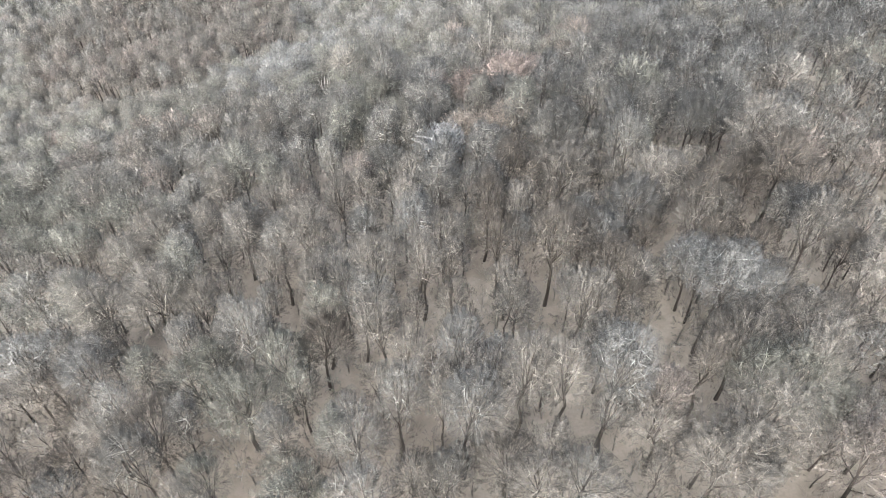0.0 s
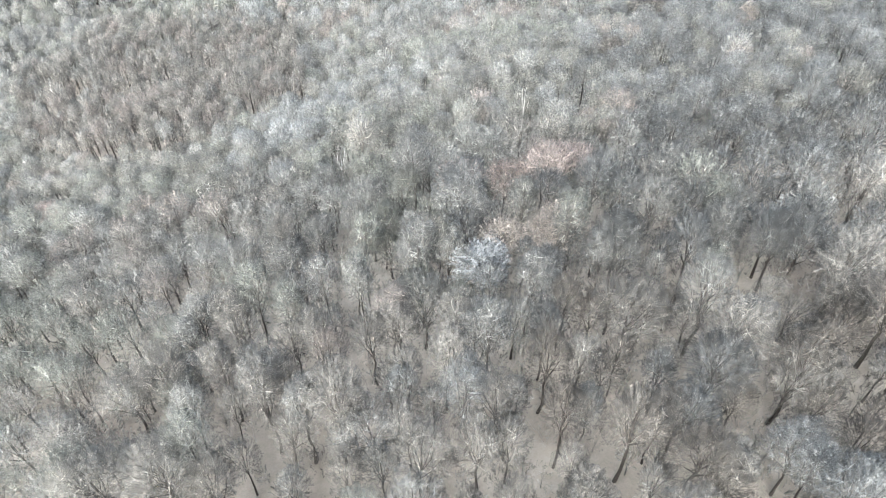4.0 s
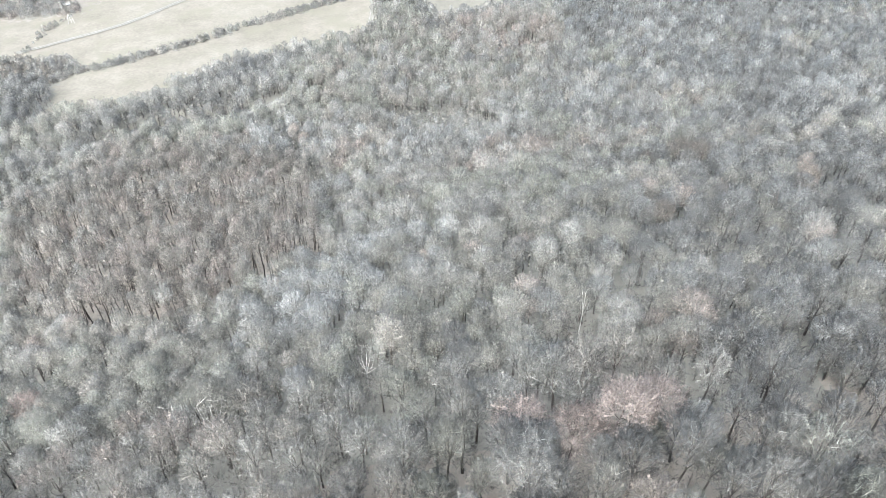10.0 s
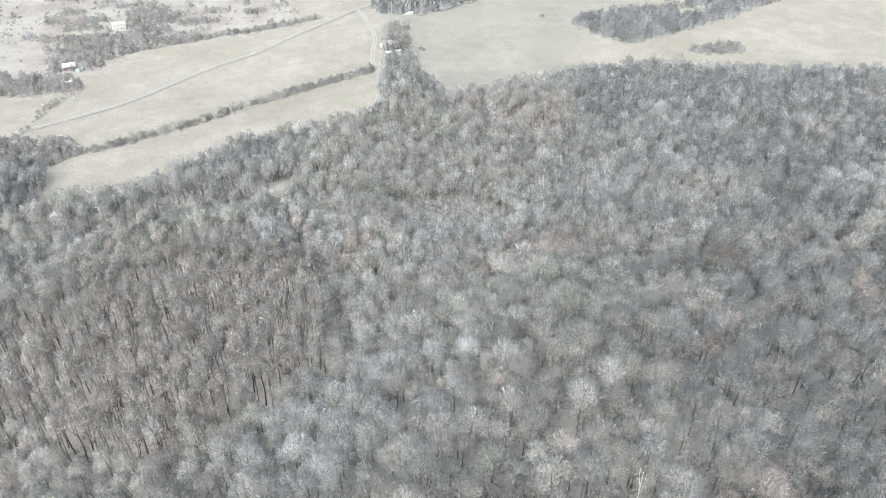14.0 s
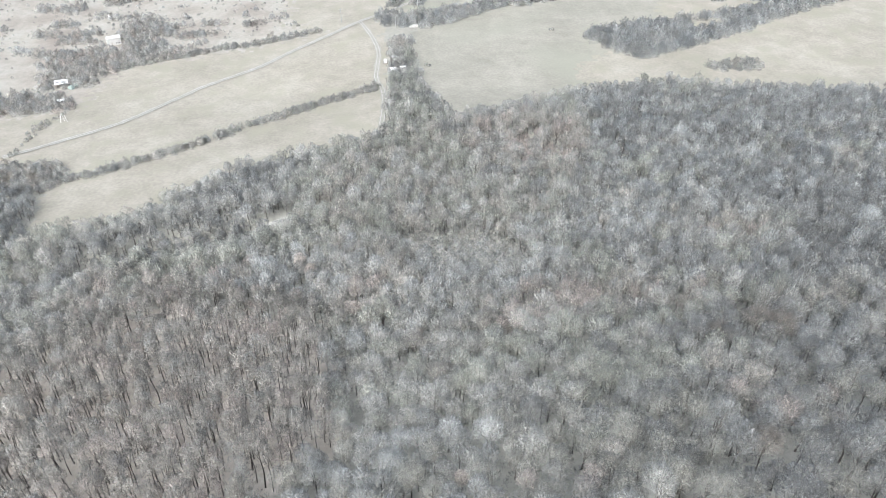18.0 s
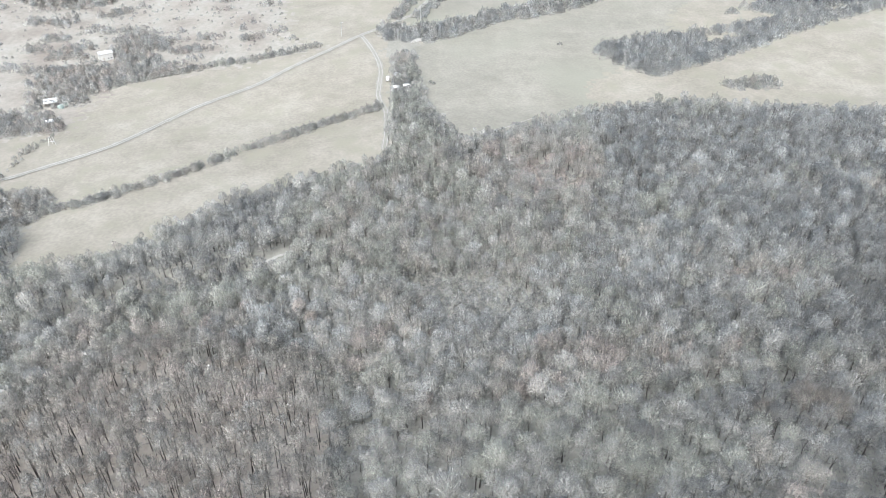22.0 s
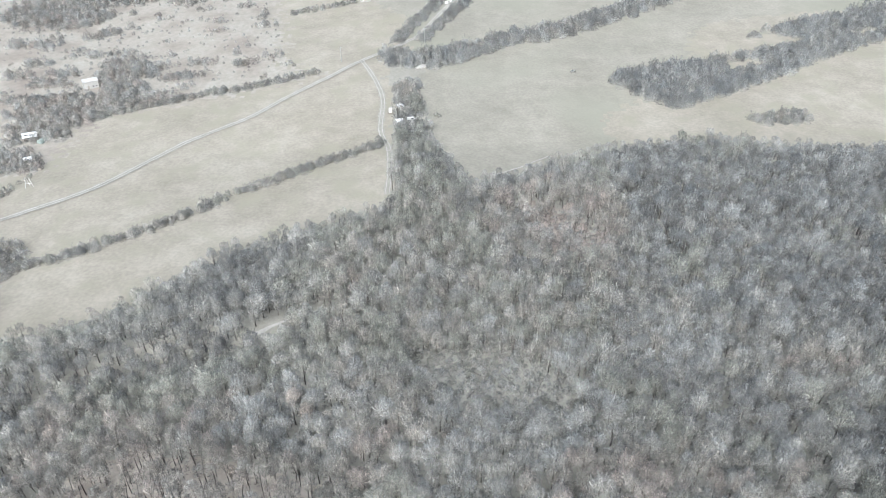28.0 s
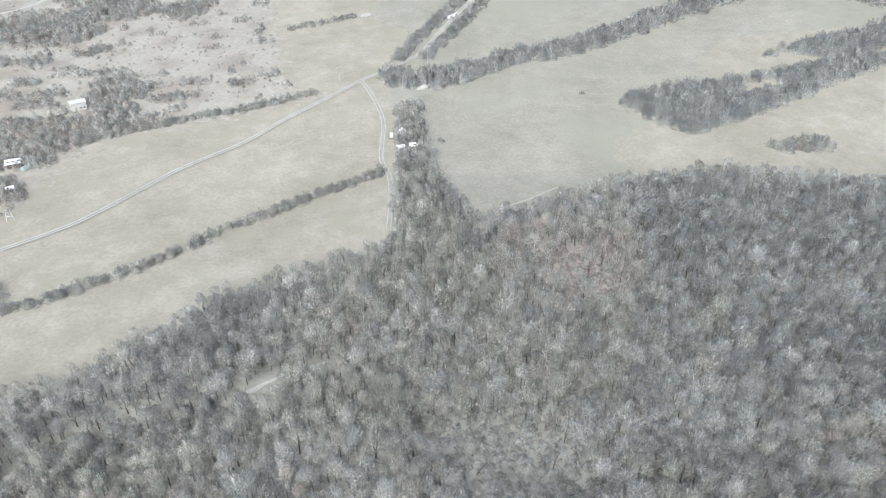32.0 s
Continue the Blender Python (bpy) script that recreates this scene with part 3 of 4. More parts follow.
def hues(p, seed):
    """The tint of each crown: drifts of one kind, with single trees of another, and the west spur's shading."""
    rng = np.random.default_rng(seed)
    x, y = p[:, 0], p[:, 1]
    n1, n2 = fbm(x, y, 0.022, 3.1) + rng.normal(0, 0.2, len(p)), fbm(x, y, 0.03, 9.7) + rng.normal(0, 0.2, len(p))
    right = np.clip(np.where(y < 190, (x - 4) / 28, (x - 20) / 60), -0.6, 1)
    valley = np.clip((y - 230) / 80, 0, 1)
    gully = valley * np.clip((-40 - x) / 40, 0, 1)
    out = np.full(len(p), "grey", object)
    out[n1 + 0.25 * valley * np.clip((x - 20) / 50, -0.6, 1) > 0.24] = "blue"
    out[n1 + 0.1 * right - 0.12 * valley * (x < 20) < -0.2] = "olive"
    out[n2 - 0.3 * valley > 0.24] = "tan"
    out[n2 - 0.3 * valley + 0.08 * (y < 60) > 0.58] = "rose"
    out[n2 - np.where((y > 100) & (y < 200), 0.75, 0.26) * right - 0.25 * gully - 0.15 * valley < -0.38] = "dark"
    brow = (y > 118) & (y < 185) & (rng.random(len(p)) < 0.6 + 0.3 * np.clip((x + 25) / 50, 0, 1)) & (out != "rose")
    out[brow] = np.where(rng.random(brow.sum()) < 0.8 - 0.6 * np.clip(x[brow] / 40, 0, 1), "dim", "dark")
    even = (y > 75) & (y < 240) & (rng.random(len(p)) < 0.5)
    out[even & ((out == "rose") | (out == "tan"))] = "grey"
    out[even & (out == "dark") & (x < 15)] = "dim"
    out[(y > 75) & (y < 240) & (out == "blue") & (rng.random(len(p)) < 0.7)] = "olive"
    cool = (np.hypot((x + 32) / 22, (y - 165 - 0.6 * (x + 32)) / 22) < 1) & (rng.random(len(p)) < 0.75)
    out[cool] = np.where(rng.random(cool.sum()) < 0.6, "pale", "blue")
    light = (np.hypot((x + 18) / 40, (y - 285) / 38) < 1) & (rng.random(len(p)) < 0.5)
    out[light] = np.where(rng.random(light.sum()) < 0.4, "pale", "grey")
    heart = (np.hypot((x + 15) / 52, (y - 345) / 55) < 1) & (rng.random(len(p)) < 0.5)
    out[heart] = np.where(rng.random(heart.sum()) < 0.6, "tan", "olive")
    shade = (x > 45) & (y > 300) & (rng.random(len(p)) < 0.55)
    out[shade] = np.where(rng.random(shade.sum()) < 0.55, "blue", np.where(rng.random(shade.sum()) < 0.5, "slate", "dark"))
    # the west spur's shading put into tint: grey on the crest, dark below it
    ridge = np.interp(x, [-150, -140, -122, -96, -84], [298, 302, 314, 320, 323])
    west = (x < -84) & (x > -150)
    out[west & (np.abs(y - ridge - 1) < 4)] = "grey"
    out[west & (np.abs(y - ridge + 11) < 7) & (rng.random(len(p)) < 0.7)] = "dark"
    brown = (y < 75) & (rng.random(len(p)) < 0.8)
    out[brown & (out == "blue")] = "tan"
    out[brown & (out == "dark")] = "umber"
    out[brown & (out == "grey") & (rng.random(len(p)) < 0.35)] = "tan"
    tan = inside(PLANTATION, x, y)
    out[tan] = np.where(rng.random(tan.sum()) < 0.65, "tan", np.where(rng.random(tan.sum()) < 0.5, "rose", "grey"))
    glade = np.hypot(x - 16, y - 375) < 30
    out[glade] = np.where(rng.random(glade.sum()) < 0.5, "tan", np.where(rng.random(glade.sum()) < 0.3, "rose", "grey"))
    return out


# single trees that stand out: x, y, size
SNAG_SPOT = (9, 126.8)
DEAD_SPOTS = [(4, 44, 0.8), (-1, 43, 0.65), (-55, 120, 0.9), (-46, 116, 0.95), (-166, 292, 0.8), (-170, 294, 0.7), (99, 296, 0.7), (6, 381, 0.8), (-24, 126, 0.8)]
CREAM_SPOTS = [(3, 89, 0.85), (7.5, 87, 0.95), (11, 91, 0.85), (14.5, 86, 0.75)]
PINK_SPOTS = [(-2, 105.5, 0.95), (4, 103, 0.95), (10, 105, 1.1), (15, 107, 0.9), (-88, 133, 0.9), (24, 379, 0.7), (-84, 214, 0.8)]
LEAFY_SPOTS = [(-66, 281, 1.0), (-62, 276, 0.85), (-70, 205, 0.7), (-88, 200, 0.6), (40, 262, 0.6), (54, 232, 0.55), (63, 172, 0.85), (66, 178, 0.9), (69, 185, 0.85), (72, 190, 0.75), (-16, 171, 0.6), (-60, 178, 0.6), (-66, 176, 0.7)]
DARK_SPOTS = [(32, 165.5, 0.85), (41, 208, 0.8), (50, 210, 0.95), (54, 207, 0.9), (-24, 262, 0.6)]
WHITE_SPOT, BROAD_SPOT = (0, 81.5), (30, 35)


def aside(p):
    """Spots that leave room round the trees that stand out."""
    free = np.ones(len(p), bool)
    for x, y, *_ in DEAD_SPOTS + CREAM_SPOTS + PINK_SPOTS + LEAFY_SPOTS + DARK_SPOTS + [WHITE_SPOT, BROAD_SPOT, SNAG_SPOT]:
        free &= np.hypot(p[:, 0] - x, p[:, 1] - y) > (3.7 if (x, y) == WHITE_SPOT or (x, y, *_) in PINK_SPOTS else 2.9)
    free &= (np.abs(p[:, 0] - SNAG_SPOT[0] + 1) > 2.6) | (p[:, 1] > SNAG_SPOT[1]) | (p[:, 1] < SNAG_SPOT[1] - 9)
    return p[free]


def thin(colours, seed, odds):
    """Tints drawn by chance: (tint, weight) pairs."""
    rng = np.random.default_rng(seed)
    names, w = zip(*odds)
    w = np.array(w) / sum(w)
    return rng.choice(np.array(names, object), len(colours), p=w)


# what can be seen of the wood, with some margin
def in_wood(p):
    x, y = p[:, 0], p[:, 1]
    seen = (x > -86 - 0.56 * (y - 30)) & (x < 62 + 0.43 * (y - 30)) & (y > 16)
    return inside(WOOD, x, y) & seen & (np.minimum(np.hypot(x + 45, (y - 474) * 0.7), np.hypot(x + 49, y - 487)) > 2.6) & ~(inside(GLADE, x, y) & ((x * 7.3 + y * 3.1) % 1 > 0.25))


near = scatter(-130, 120, 14, 122, 4.35, 21)
near = aside(near[in_wood(near)])
order = np.argsort(np.hypot(near[:, 0], near[:, 1] - 62))
near_things, near_rest = near[order[:300]], near[order[300:]]
mid = scatter(-200, 140, 122, 232, 3.9, 22)
mid = aside(mid[in_wood(mid)])
far = scatter(-300, 240, 232, 530, 3.35, 23)
far = aside(far[in_wood(far)])
extra = scatter(-160, -40, 160, 275, 3.7, 24)
slim = extra[inside(PLANTATION, extra[:, 0], extra[:, 1])]
mid = mid[~inside(PLANTATION, mid[:, 0], mid[:, 1])]
far = far[~inside(PLANTATION, far[:, 0], far[:, 1])]
bare = inside(BARE_SLOPE, far[:, 0], far[:, 1])
slope_bush = scatter(-50, 24, 252, 318, 2.0, 30)
slope_bush = slope_bush[inside(BARE_SLOPE, (slope_bush[:, 0] + 10) / 1.22 - 10, (slope_bush[:, 1] - 285) / 1.3 + 285) & (slope_bush[:, 0] % 1 > 0.12)]
far = far[~bare]
# the yard of the huts, the gaps across the strip and the forest path stay open


def open_ground(p):
    x, y = p[:, 0], p[:, 1]
    yard = (x > -51) & (x < -38) & (y > 470.5) & (y < 477)
    yard |= (x > -51) & (x < -44.5) & (y > 481) & (y < 491)
    gap = (x > -54) & (x < -33) & (y > 442.5) & (y < 448)
    glen = np.zeros(len(p), bool)
    for gx, gy in spline(GLEN):
        glen |= (np.abs(x - gx) < 2.0) & (y > gy - 5) & (y < gy + 1.6)
    return yard | gap | glen


far = far[~open_ground(far)]

TREE_LABEL = {"pale": "bare tree with pale blue-grey twigs", "pink": "bare tree with pink-brown fuzzy twigs", "grey": "bare grey-twigged tree with a dark trunk", "blue": "bare blue-grey tree with fine dense twigs",
              "tan": "bare tan-twigged tree on brown leaf litter", "rose": "bare rose-brown tree with fuzzy twigs",
              "olive": "bare olive-grey tree with lichen on twigs", "dim": "bare dim grey tree with a thin trunk", "umber": "bare umber-twigged tree on leaf litter", "dark": "bare dark-twigged tree in the dense wood",
              "white": "whitish bare tree with a bright round crown", "cream": "tree that keeps withered cream-coloured leaves"}


def build_near():
    rng = np.random.default_rng(31)
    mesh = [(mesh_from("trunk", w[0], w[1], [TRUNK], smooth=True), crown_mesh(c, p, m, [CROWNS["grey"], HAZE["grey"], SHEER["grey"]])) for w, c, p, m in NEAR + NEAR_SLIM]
    for (x, y), col in zip(near_things, hues(near_things, 41)):
        slender = rng.random() < (0.8 if -32 < x < 14 and y < 85 else 0.28)
        i = len(NEAR) + rng.integers(len(NEAR_SLIM)) if slender else rng.integers(len(NEAR))
        top = tagged(new("tree"), TREE_LABEL[col], "tree", "bare trees on the hillside")
        top.empty_display_size = 0.5
        size = 0.72 + 0.5 * rng.random() ** 1.3
        top.matrix_basis = pose(x, y, float(ground_z(x, y)), 0, 0, rng.random() * 360) @ Matrix.Diagonal((size, size, size * (0.92 + 0.2 * rng.random()), 1))
        part("trunk", mesh[i][0], top)
        crown = part("crown", mesh[i][1], top)
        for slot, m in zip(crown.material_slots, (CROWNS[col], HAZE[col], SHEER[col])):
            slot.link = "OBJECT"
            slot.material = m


build_near()


def sizes(p, lo, hi, seed):
    return lo + (hi - lo) * np.random.default_rng(seed).random(len(p))


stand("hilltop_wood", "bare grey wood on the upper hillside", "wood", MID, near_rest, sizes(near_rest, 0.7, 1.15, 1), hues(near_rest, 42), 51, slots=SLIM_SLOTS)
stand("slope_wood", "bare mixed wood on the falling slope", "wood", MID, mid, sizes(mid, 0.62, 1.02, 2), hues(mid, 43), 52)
stand("plantation", "close-set slim bare trees with tan twigs", "wood", SLIM, slim, sizes(slim, 0.85, 1.15, 3), hues(slim, 44), 53, slots=SLIM_SLOTS)
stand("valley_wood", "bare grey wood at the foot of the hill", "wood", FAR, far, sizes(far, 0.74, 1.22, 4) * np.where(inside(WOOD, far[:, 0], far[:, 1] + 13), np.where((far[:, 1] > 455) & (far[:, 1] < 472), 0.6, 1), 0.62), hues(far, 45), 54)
stand("slope_scrub", "low pale bare bushes on a thin slope", "scrub", BUSH, slope_bush, sizes(slope_bush, 0.35, 0.85, 13), thin(slope_bush, 47, [("pale", 2), ("grey", 5), ("olive", 3), ("tan", 1)]), 68, False)
tuft = scatter(0, 40, 345, 400, 1.9, 33)
tuft = tuft[inside(GLADE, tuft[:, 0], tuft[:, 1])]
stand("glade_scrub", "low rose-brown bushes in a small glade", "scrub", BUSH, tuft, sizes(tuft, 0.25, 0.7, 23), thin(tuft, 84, [("rose", 4), ("tan", 3), ("pink", 2), ("pale", 3)]), 76, False)
poles = scatter(-60, 150, 300, 446, 5.0, 32)
poles = poles[in_wood(poles) & inside(WOOD, poles[:, 0], poles[:, 1] + 12) & (fbm(poles[:, 0], poles[:, 1], 0.03, 5.5) > -0.12)]
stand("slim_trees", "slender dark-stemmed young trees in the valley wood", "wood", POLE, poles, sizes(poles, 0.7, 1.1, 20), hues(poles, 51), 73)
low = scatter(-130, 120, 14, 140, 4.4, 25)
low = low[in_wood(low)]
stand("undergrowth", "low bare brown undergrowth between the trees", "undergrowth", LOW, low, sizes(low, 0.7, 1.5, 5), thin(low, 46, [("tan", 4), ("rose", 2), ("grey", 3), ("olive", 2), ("dark", 3)]), 55, False)


low = scatter(-120, 115, 14, 135, 3.1, 29)
low = low[in_wood(low)]
stand("saplings", "dense thin bare saplings between the trees", "saplings", SAPLING, low, sizes(low, 0.55, 1.1, 18), np.where(low[:, 0] + 0.3 * low[:, 1] > 45, thin(low, 50, [("umber", 8), ("rose", 2), ("tan", 2)]), thin(low, 49, [("tan", 5), ("rose", 2), ("grey", 4), ("olive", 2), ("umber", 2)])), 71, False)
low = scatter(-240, 190, 125, 450, 4.1, 28)
low = low[in_wood(low) & ~open_ground(low)]
# thin cover under the far trees; past y 240 dark tints paint shaded gaps
stand("understorey", "low bare bushes beneath the valley trees", "undergrowth", COVER, low, sizes(low, 0.5, 0.85, 16), np.where(low[:, 1] < 240, hues(low, 48), thin(low, 48, [("dark", 4), ("umber", 3), ("slate", 2)])), 70, False)


def along(line, width, space, seed):
    """Spots in a band along a line of the plan."""
    rng = np.random.default_rng(seed)
    L = spline(line, 1.0)
    n = int(len(L) * width / space ** 2)
    p = L[rng.integers(0, len(L), n)]
    return p + rng.uniform(-0.5, 0.5, (n, 2)) * width


GREYS = [("grey", 4), ("blue", 4), ("slate", 1), ("dark", 2), ("tan", 1)]
DARKS = [("dark", 3), ("olive", 2), ("grey", 4), ("tan", 3)]
p = along([(-190, 357), (-160, 371), (-133, 391), (-116, 409), (-96, 425), (-73, 441), (-54, 454)], 4.5, 1.6, 61)
stand("hedge", "low dark bare hedge between two pale meadows", "hedge", BUSH, p, sizes(p, 0.6, 1.1, 6), thin(p, 71, DARKS), 56, False)
p = along([(-56, 550), (-36, 544), (11, 568), (45, 582), (89, 608), (124, 634), (175, 662), (240, 700)], 15, 2.3, 62)
stand("shrub_belt", "grey bare shrub belt between meadows", "shrubs", BUSH, p, sizes(p, 1.0, 2.0, 7), thin(p, 72, GREYS), 57, False)
for k, off in enumerate((-8.5, 9)):
    p = along([(-46 + off * 0.8, 574), (-40 + off, 588), (-32 + off, 606), (-14 + off, 650), (8 + off, 700), (35 + off, 765)], 7.5, 1.9, 63 + k)
    stand("lane_hedge", "grey bare shrubs beside the lane", "hedge", BUSH, p, sizes(p, 0.7, 1.25, 8), thin(p, 73, GREYS), 58 + k, False)
p = scatter(60, 335, 475, 640, 3.0, 26)
p = p[inside(COPSE, p[:, 0], p[:, 1]) | inside(COPSE_FAR, p[:, 0], p[:, 1])]
p = p[~inside(HOLLOW, p[:, 0], p[:, 1]) | (p[:, 0] % 1 > 0.85)]
stand("copse", "dense grey bare copse in the pale meadow", "copse", BUSH, p, sizes(p, 1.0, 1.9, 9), thin(p, 74, [("blue", 6), ("grey", 1), ("dark", 2), ("slate", 2)]), 60, False)
p = scatter(-420, -100, 420, 760, 2.7, 27)
p = p[inside(SCRUBLAND, p[:, 0], p[:, 1])]
keep = np.random.default_rng(88).random(len(p)) < np.where((p[:, 1] > 505) & (p[:, 1] < 610), 0.13, 0.05)
big = np.zeros(len(p), bool)
for cx, cy, rx, ry in SCRUB_CLUMPS:
    r = np.hypot((p[:, 0] - cx) / rx, (p[:, 1] - cy) / ry)
    solid_part = r + 0.35 * fbm(p[:, 0], p[:, 1], 0.15, cx) < 1.2
    keep |= solid_part
    big |= solid_part
bushy = (fbm(p[:, 0], p[:, 1] * 1.8, 0.05, 7.0) > 0.36) & (p[:, 1] > 500)
keep |= bushy
big |= bushy & (np.arange(len(p)) % 3 == 0)
p, big = p[keep], big[keep]
stand("scrub", "dark bare scrub on rough dry ground", "scrub", BUSH, p, 1.1 * np.where(big, sizes(p, 0.5, 1.3, 10), sizes(p, 0.25, 0.5, 17)), thin(p, 75, [("dark", 1), ("blue", 3), ("grey", 4), ("tan", 3), ("rose", 2), ("umber", 1)]), 64, False)
p = along([(-206, 489), (-190, 496), (-175, 503), (-149, 515), (-130, 521), (-113, 527), (-97, 533)], 5, 1.5, 81)
stand("hedge", "low uneven hedge along the scrub's edge", "hedge", BUSH, p, sizes(p, 0.45, 0.95, 21), thin(p, 82, [("dark", 3), ("olive", 3), ("grey", 3), ("tan", 3)]), 74, False)
p = along([(-31, 477), (-28, 480)], 3.0, 1.6, 82)
stand("thicket", "small brown bush beside the wooded strip", "thicket", BUSH, p, sizes(p, 0.4, 0.6, 22), thin(p, 83, DARKS), 75, False)
p = along([(-45, 514), (-44, 490), (-42, 470), (-38, 448), (-34, 430)], 13, 2.3, 80)
p = p[~open_ground(p)]
stand("strip_shrubs", "dark bare shrubs of the strip round the huts", "shrubs", BUSH, p, sizes(p, 0.8, 1.4, 19), thin(p, 81, [("dark", 3), ("slate", 1), ("blue", 3), ("grey", 3)]), 72, False)
p = scatter(-245, -180, 345, 382, 2.6, 34)
p = p[inside(CORNER_THICKET, p[:, 0], p[:, 1])]
stand("thicket", "dense grey-brown bushes at the meadow's corner", "thicket", BUSH, p, sizes(p, 0.7, 1.3, 24), thin(p, 85, [("dark", 3), ("grey", 3), ("tan", 2), ("umber", 2)]), 77, False)
p = along([(-212, 432), (-219, 414), (-218, 398), (-220, 384)], 4.0, 2.6, 83)
stand("hedge", "thin broken row of bushes between pale fields", "hedge", BUSH, p, sizes(p, 0.4, 0.9, 25), thin(p, 86, DARKS), 78, False)
p = along([(157, 565), (161, 566)], 4.0, 1.8, 84)
stand("thicket", "small round bush beside the copse", "thicket", BUSH, p, sizes(p, 0.8, 1.2, 26), thin(p, 87, GREYS), 79, False)
p = along([(128, 464), (140, 466), (150, 467)], 10, 1.7, 66)
stand("thicket", "isolated dark bare thicket in the meadow", "thicket", BUSH, p, sizes(p, 0.7, 1.2, 11), thin(p, 76, DARKS), 65, False)
p = along([(-126, 626), (-105, 634), (-84, 642)], 5, 1.7, 67)
stand("thicket", "long low bare thicket in the far meadow", "thicket", BUSH, p, sizes(p, 0.6, 0.9, 12), thin(p, 77, DARKS), 66, False)
p = along([(238, 660), (262, 634), (300, 600)], 14, 2.2, 68)
stand("thicket", "dark bare thicket at the meadow's far corner", "thicket", BUSH, p, sizes(p, 0.8, 1.3, 14), thin(p, 78, DARKS), 67, False)
p = along([(45, 523), (48, 524)], 2.5, 1.5, 69)
stand("thicket", "small dark bush alone in the meadow", "thicket", BUSH, p, sizes(p, 0.4, 0.6, 15), thin(p, 79, DARKS), 69, False)


# ---- single trees that stand out ----
def lone_tree(x, y, shape, colour, label, size=1.0, turn=0.0, tag="tree", trunk=None, high=1.0, leafy=True):
    wood, crown, spray, shell = shape
    top = tagged(new("tree"), label, tag)
    top.empty_display_size = 0.5
    top.matrix_basis = pose(x, y, float(ground_z(x, y)) - 0.1, 0, 0, turn) @ Matrix.Diagonal((size, size, size * high, 1))
    part("trunk", mesh_from("trunk", wood[0], wood[1], [trunk or TRUNK], smooth=True), top)
    part("crown", crown_mesh(crown, spray, shell if leafy else [q[:0] for q in shell], list(colour)), top)
    return top


WIDE = [bare_tree(700 + i, 12.5, 4.3, 0.42, 9, 170, 1300, 0.05, 480, 0.34, 6, 0.8, 0.6, 0.8) for i in range(4)]
LEAFY = [bare_tree(710 + i, 11, 3.0, 0.3, 7, 90, 700, 0.16, 420, 0.5, 5, 0.8, 0.8, 0.95) for i in range(2)]
STARK = [bare_tree(720 + i, 11.5, 4.2, 0.36, 8, 44, 60, 0.055, 0, 0, 6, 1.15, 0.5, 0.75) for i in range(4)]
WHITE, CREAM, ROSE = [(SPRAYS[k], SPRAYS[k], SHEER[k]) for k in ("white", "cream", "pink")]
GREEN = (SPRAYS["green"], SPRAYS["green"], MASS["green"])
lone_tree(*WHITE_SPOT, WIDE[0], WHITE, TREE_LABEL["white"], 1.0, 20)
lone_tree(*BROAD_SPOT, WIDE[1], (CROWNS["olive"], HAZE["olive"], SHEER["olive"]), "broad pale grey tree with a bright fuzzy crown", 1.1, 70)
for k, (x, y, n) in enumerate(CREAM_SPOTS):
    lone_tree(x, y, WIDE[1 + k % 3], CREAM, "tree that keeps withered cream-coloured leaves", n, 50 * k)
for k, (x, y, n) in enumerate(PINK_SPOTS):
    lone_tree(x, y, WIDE[k % 4], ROSE, "bare tree with pink-brown fuzzy twigs", n, 40 * k)
for k, (x, y, n) in enumerate(LEAFY_SPOTS):
    lone_tree(x, y, LEAFY[k % 2], (SPRAYS["russet"], SPRAYS["russet"], MASS["russet"]), "tree with withered orange-cream leaves among bare ones", n, 60 * k)
for k, (x, y, n) in enumerate(DARK_SPOTS):
    lone_tree(x, y, WIDE[k % 4], (CROWNS["umber"], HAZE["umber"], SHEER["umber"]), "dark-branched round tree among paler ones", n, 80 * k)
for k, (x, y, n) in enumerate(((59, 361, 0.55), (75, 359, 0.5), (84, 441, 0.6), (92, 442, 0.5))):
    lone_tree(x, y, FAR[k], GREEN, "small evergreen tree among bare ones", n + 0.3, 60 * k)
SNAG = bare_tree(1004, 14.5, 1.5, 0.66, 5, 14, 16, 0.06, 0, 0, 7, 0.55, 0.5)
lone_tree(*SNAG_SPOT, SNAG, (DEAD, DEAD, DEAD), "tall bleached dead trunk almost without branches", 1.0, 0, "dead tree", DEAD, leafy=False)
for k, (x, y, n) in enumerate(DEAD_SPOTS):
    lone_tree(x, y, STARK[k % 4], (DEAD, DEAD, DEAD), "dead tree with bleached bare branches", n, 70 * k, "dead tree", DEAD, 1.0 + 0.1 * (k % 2), leafy=False)


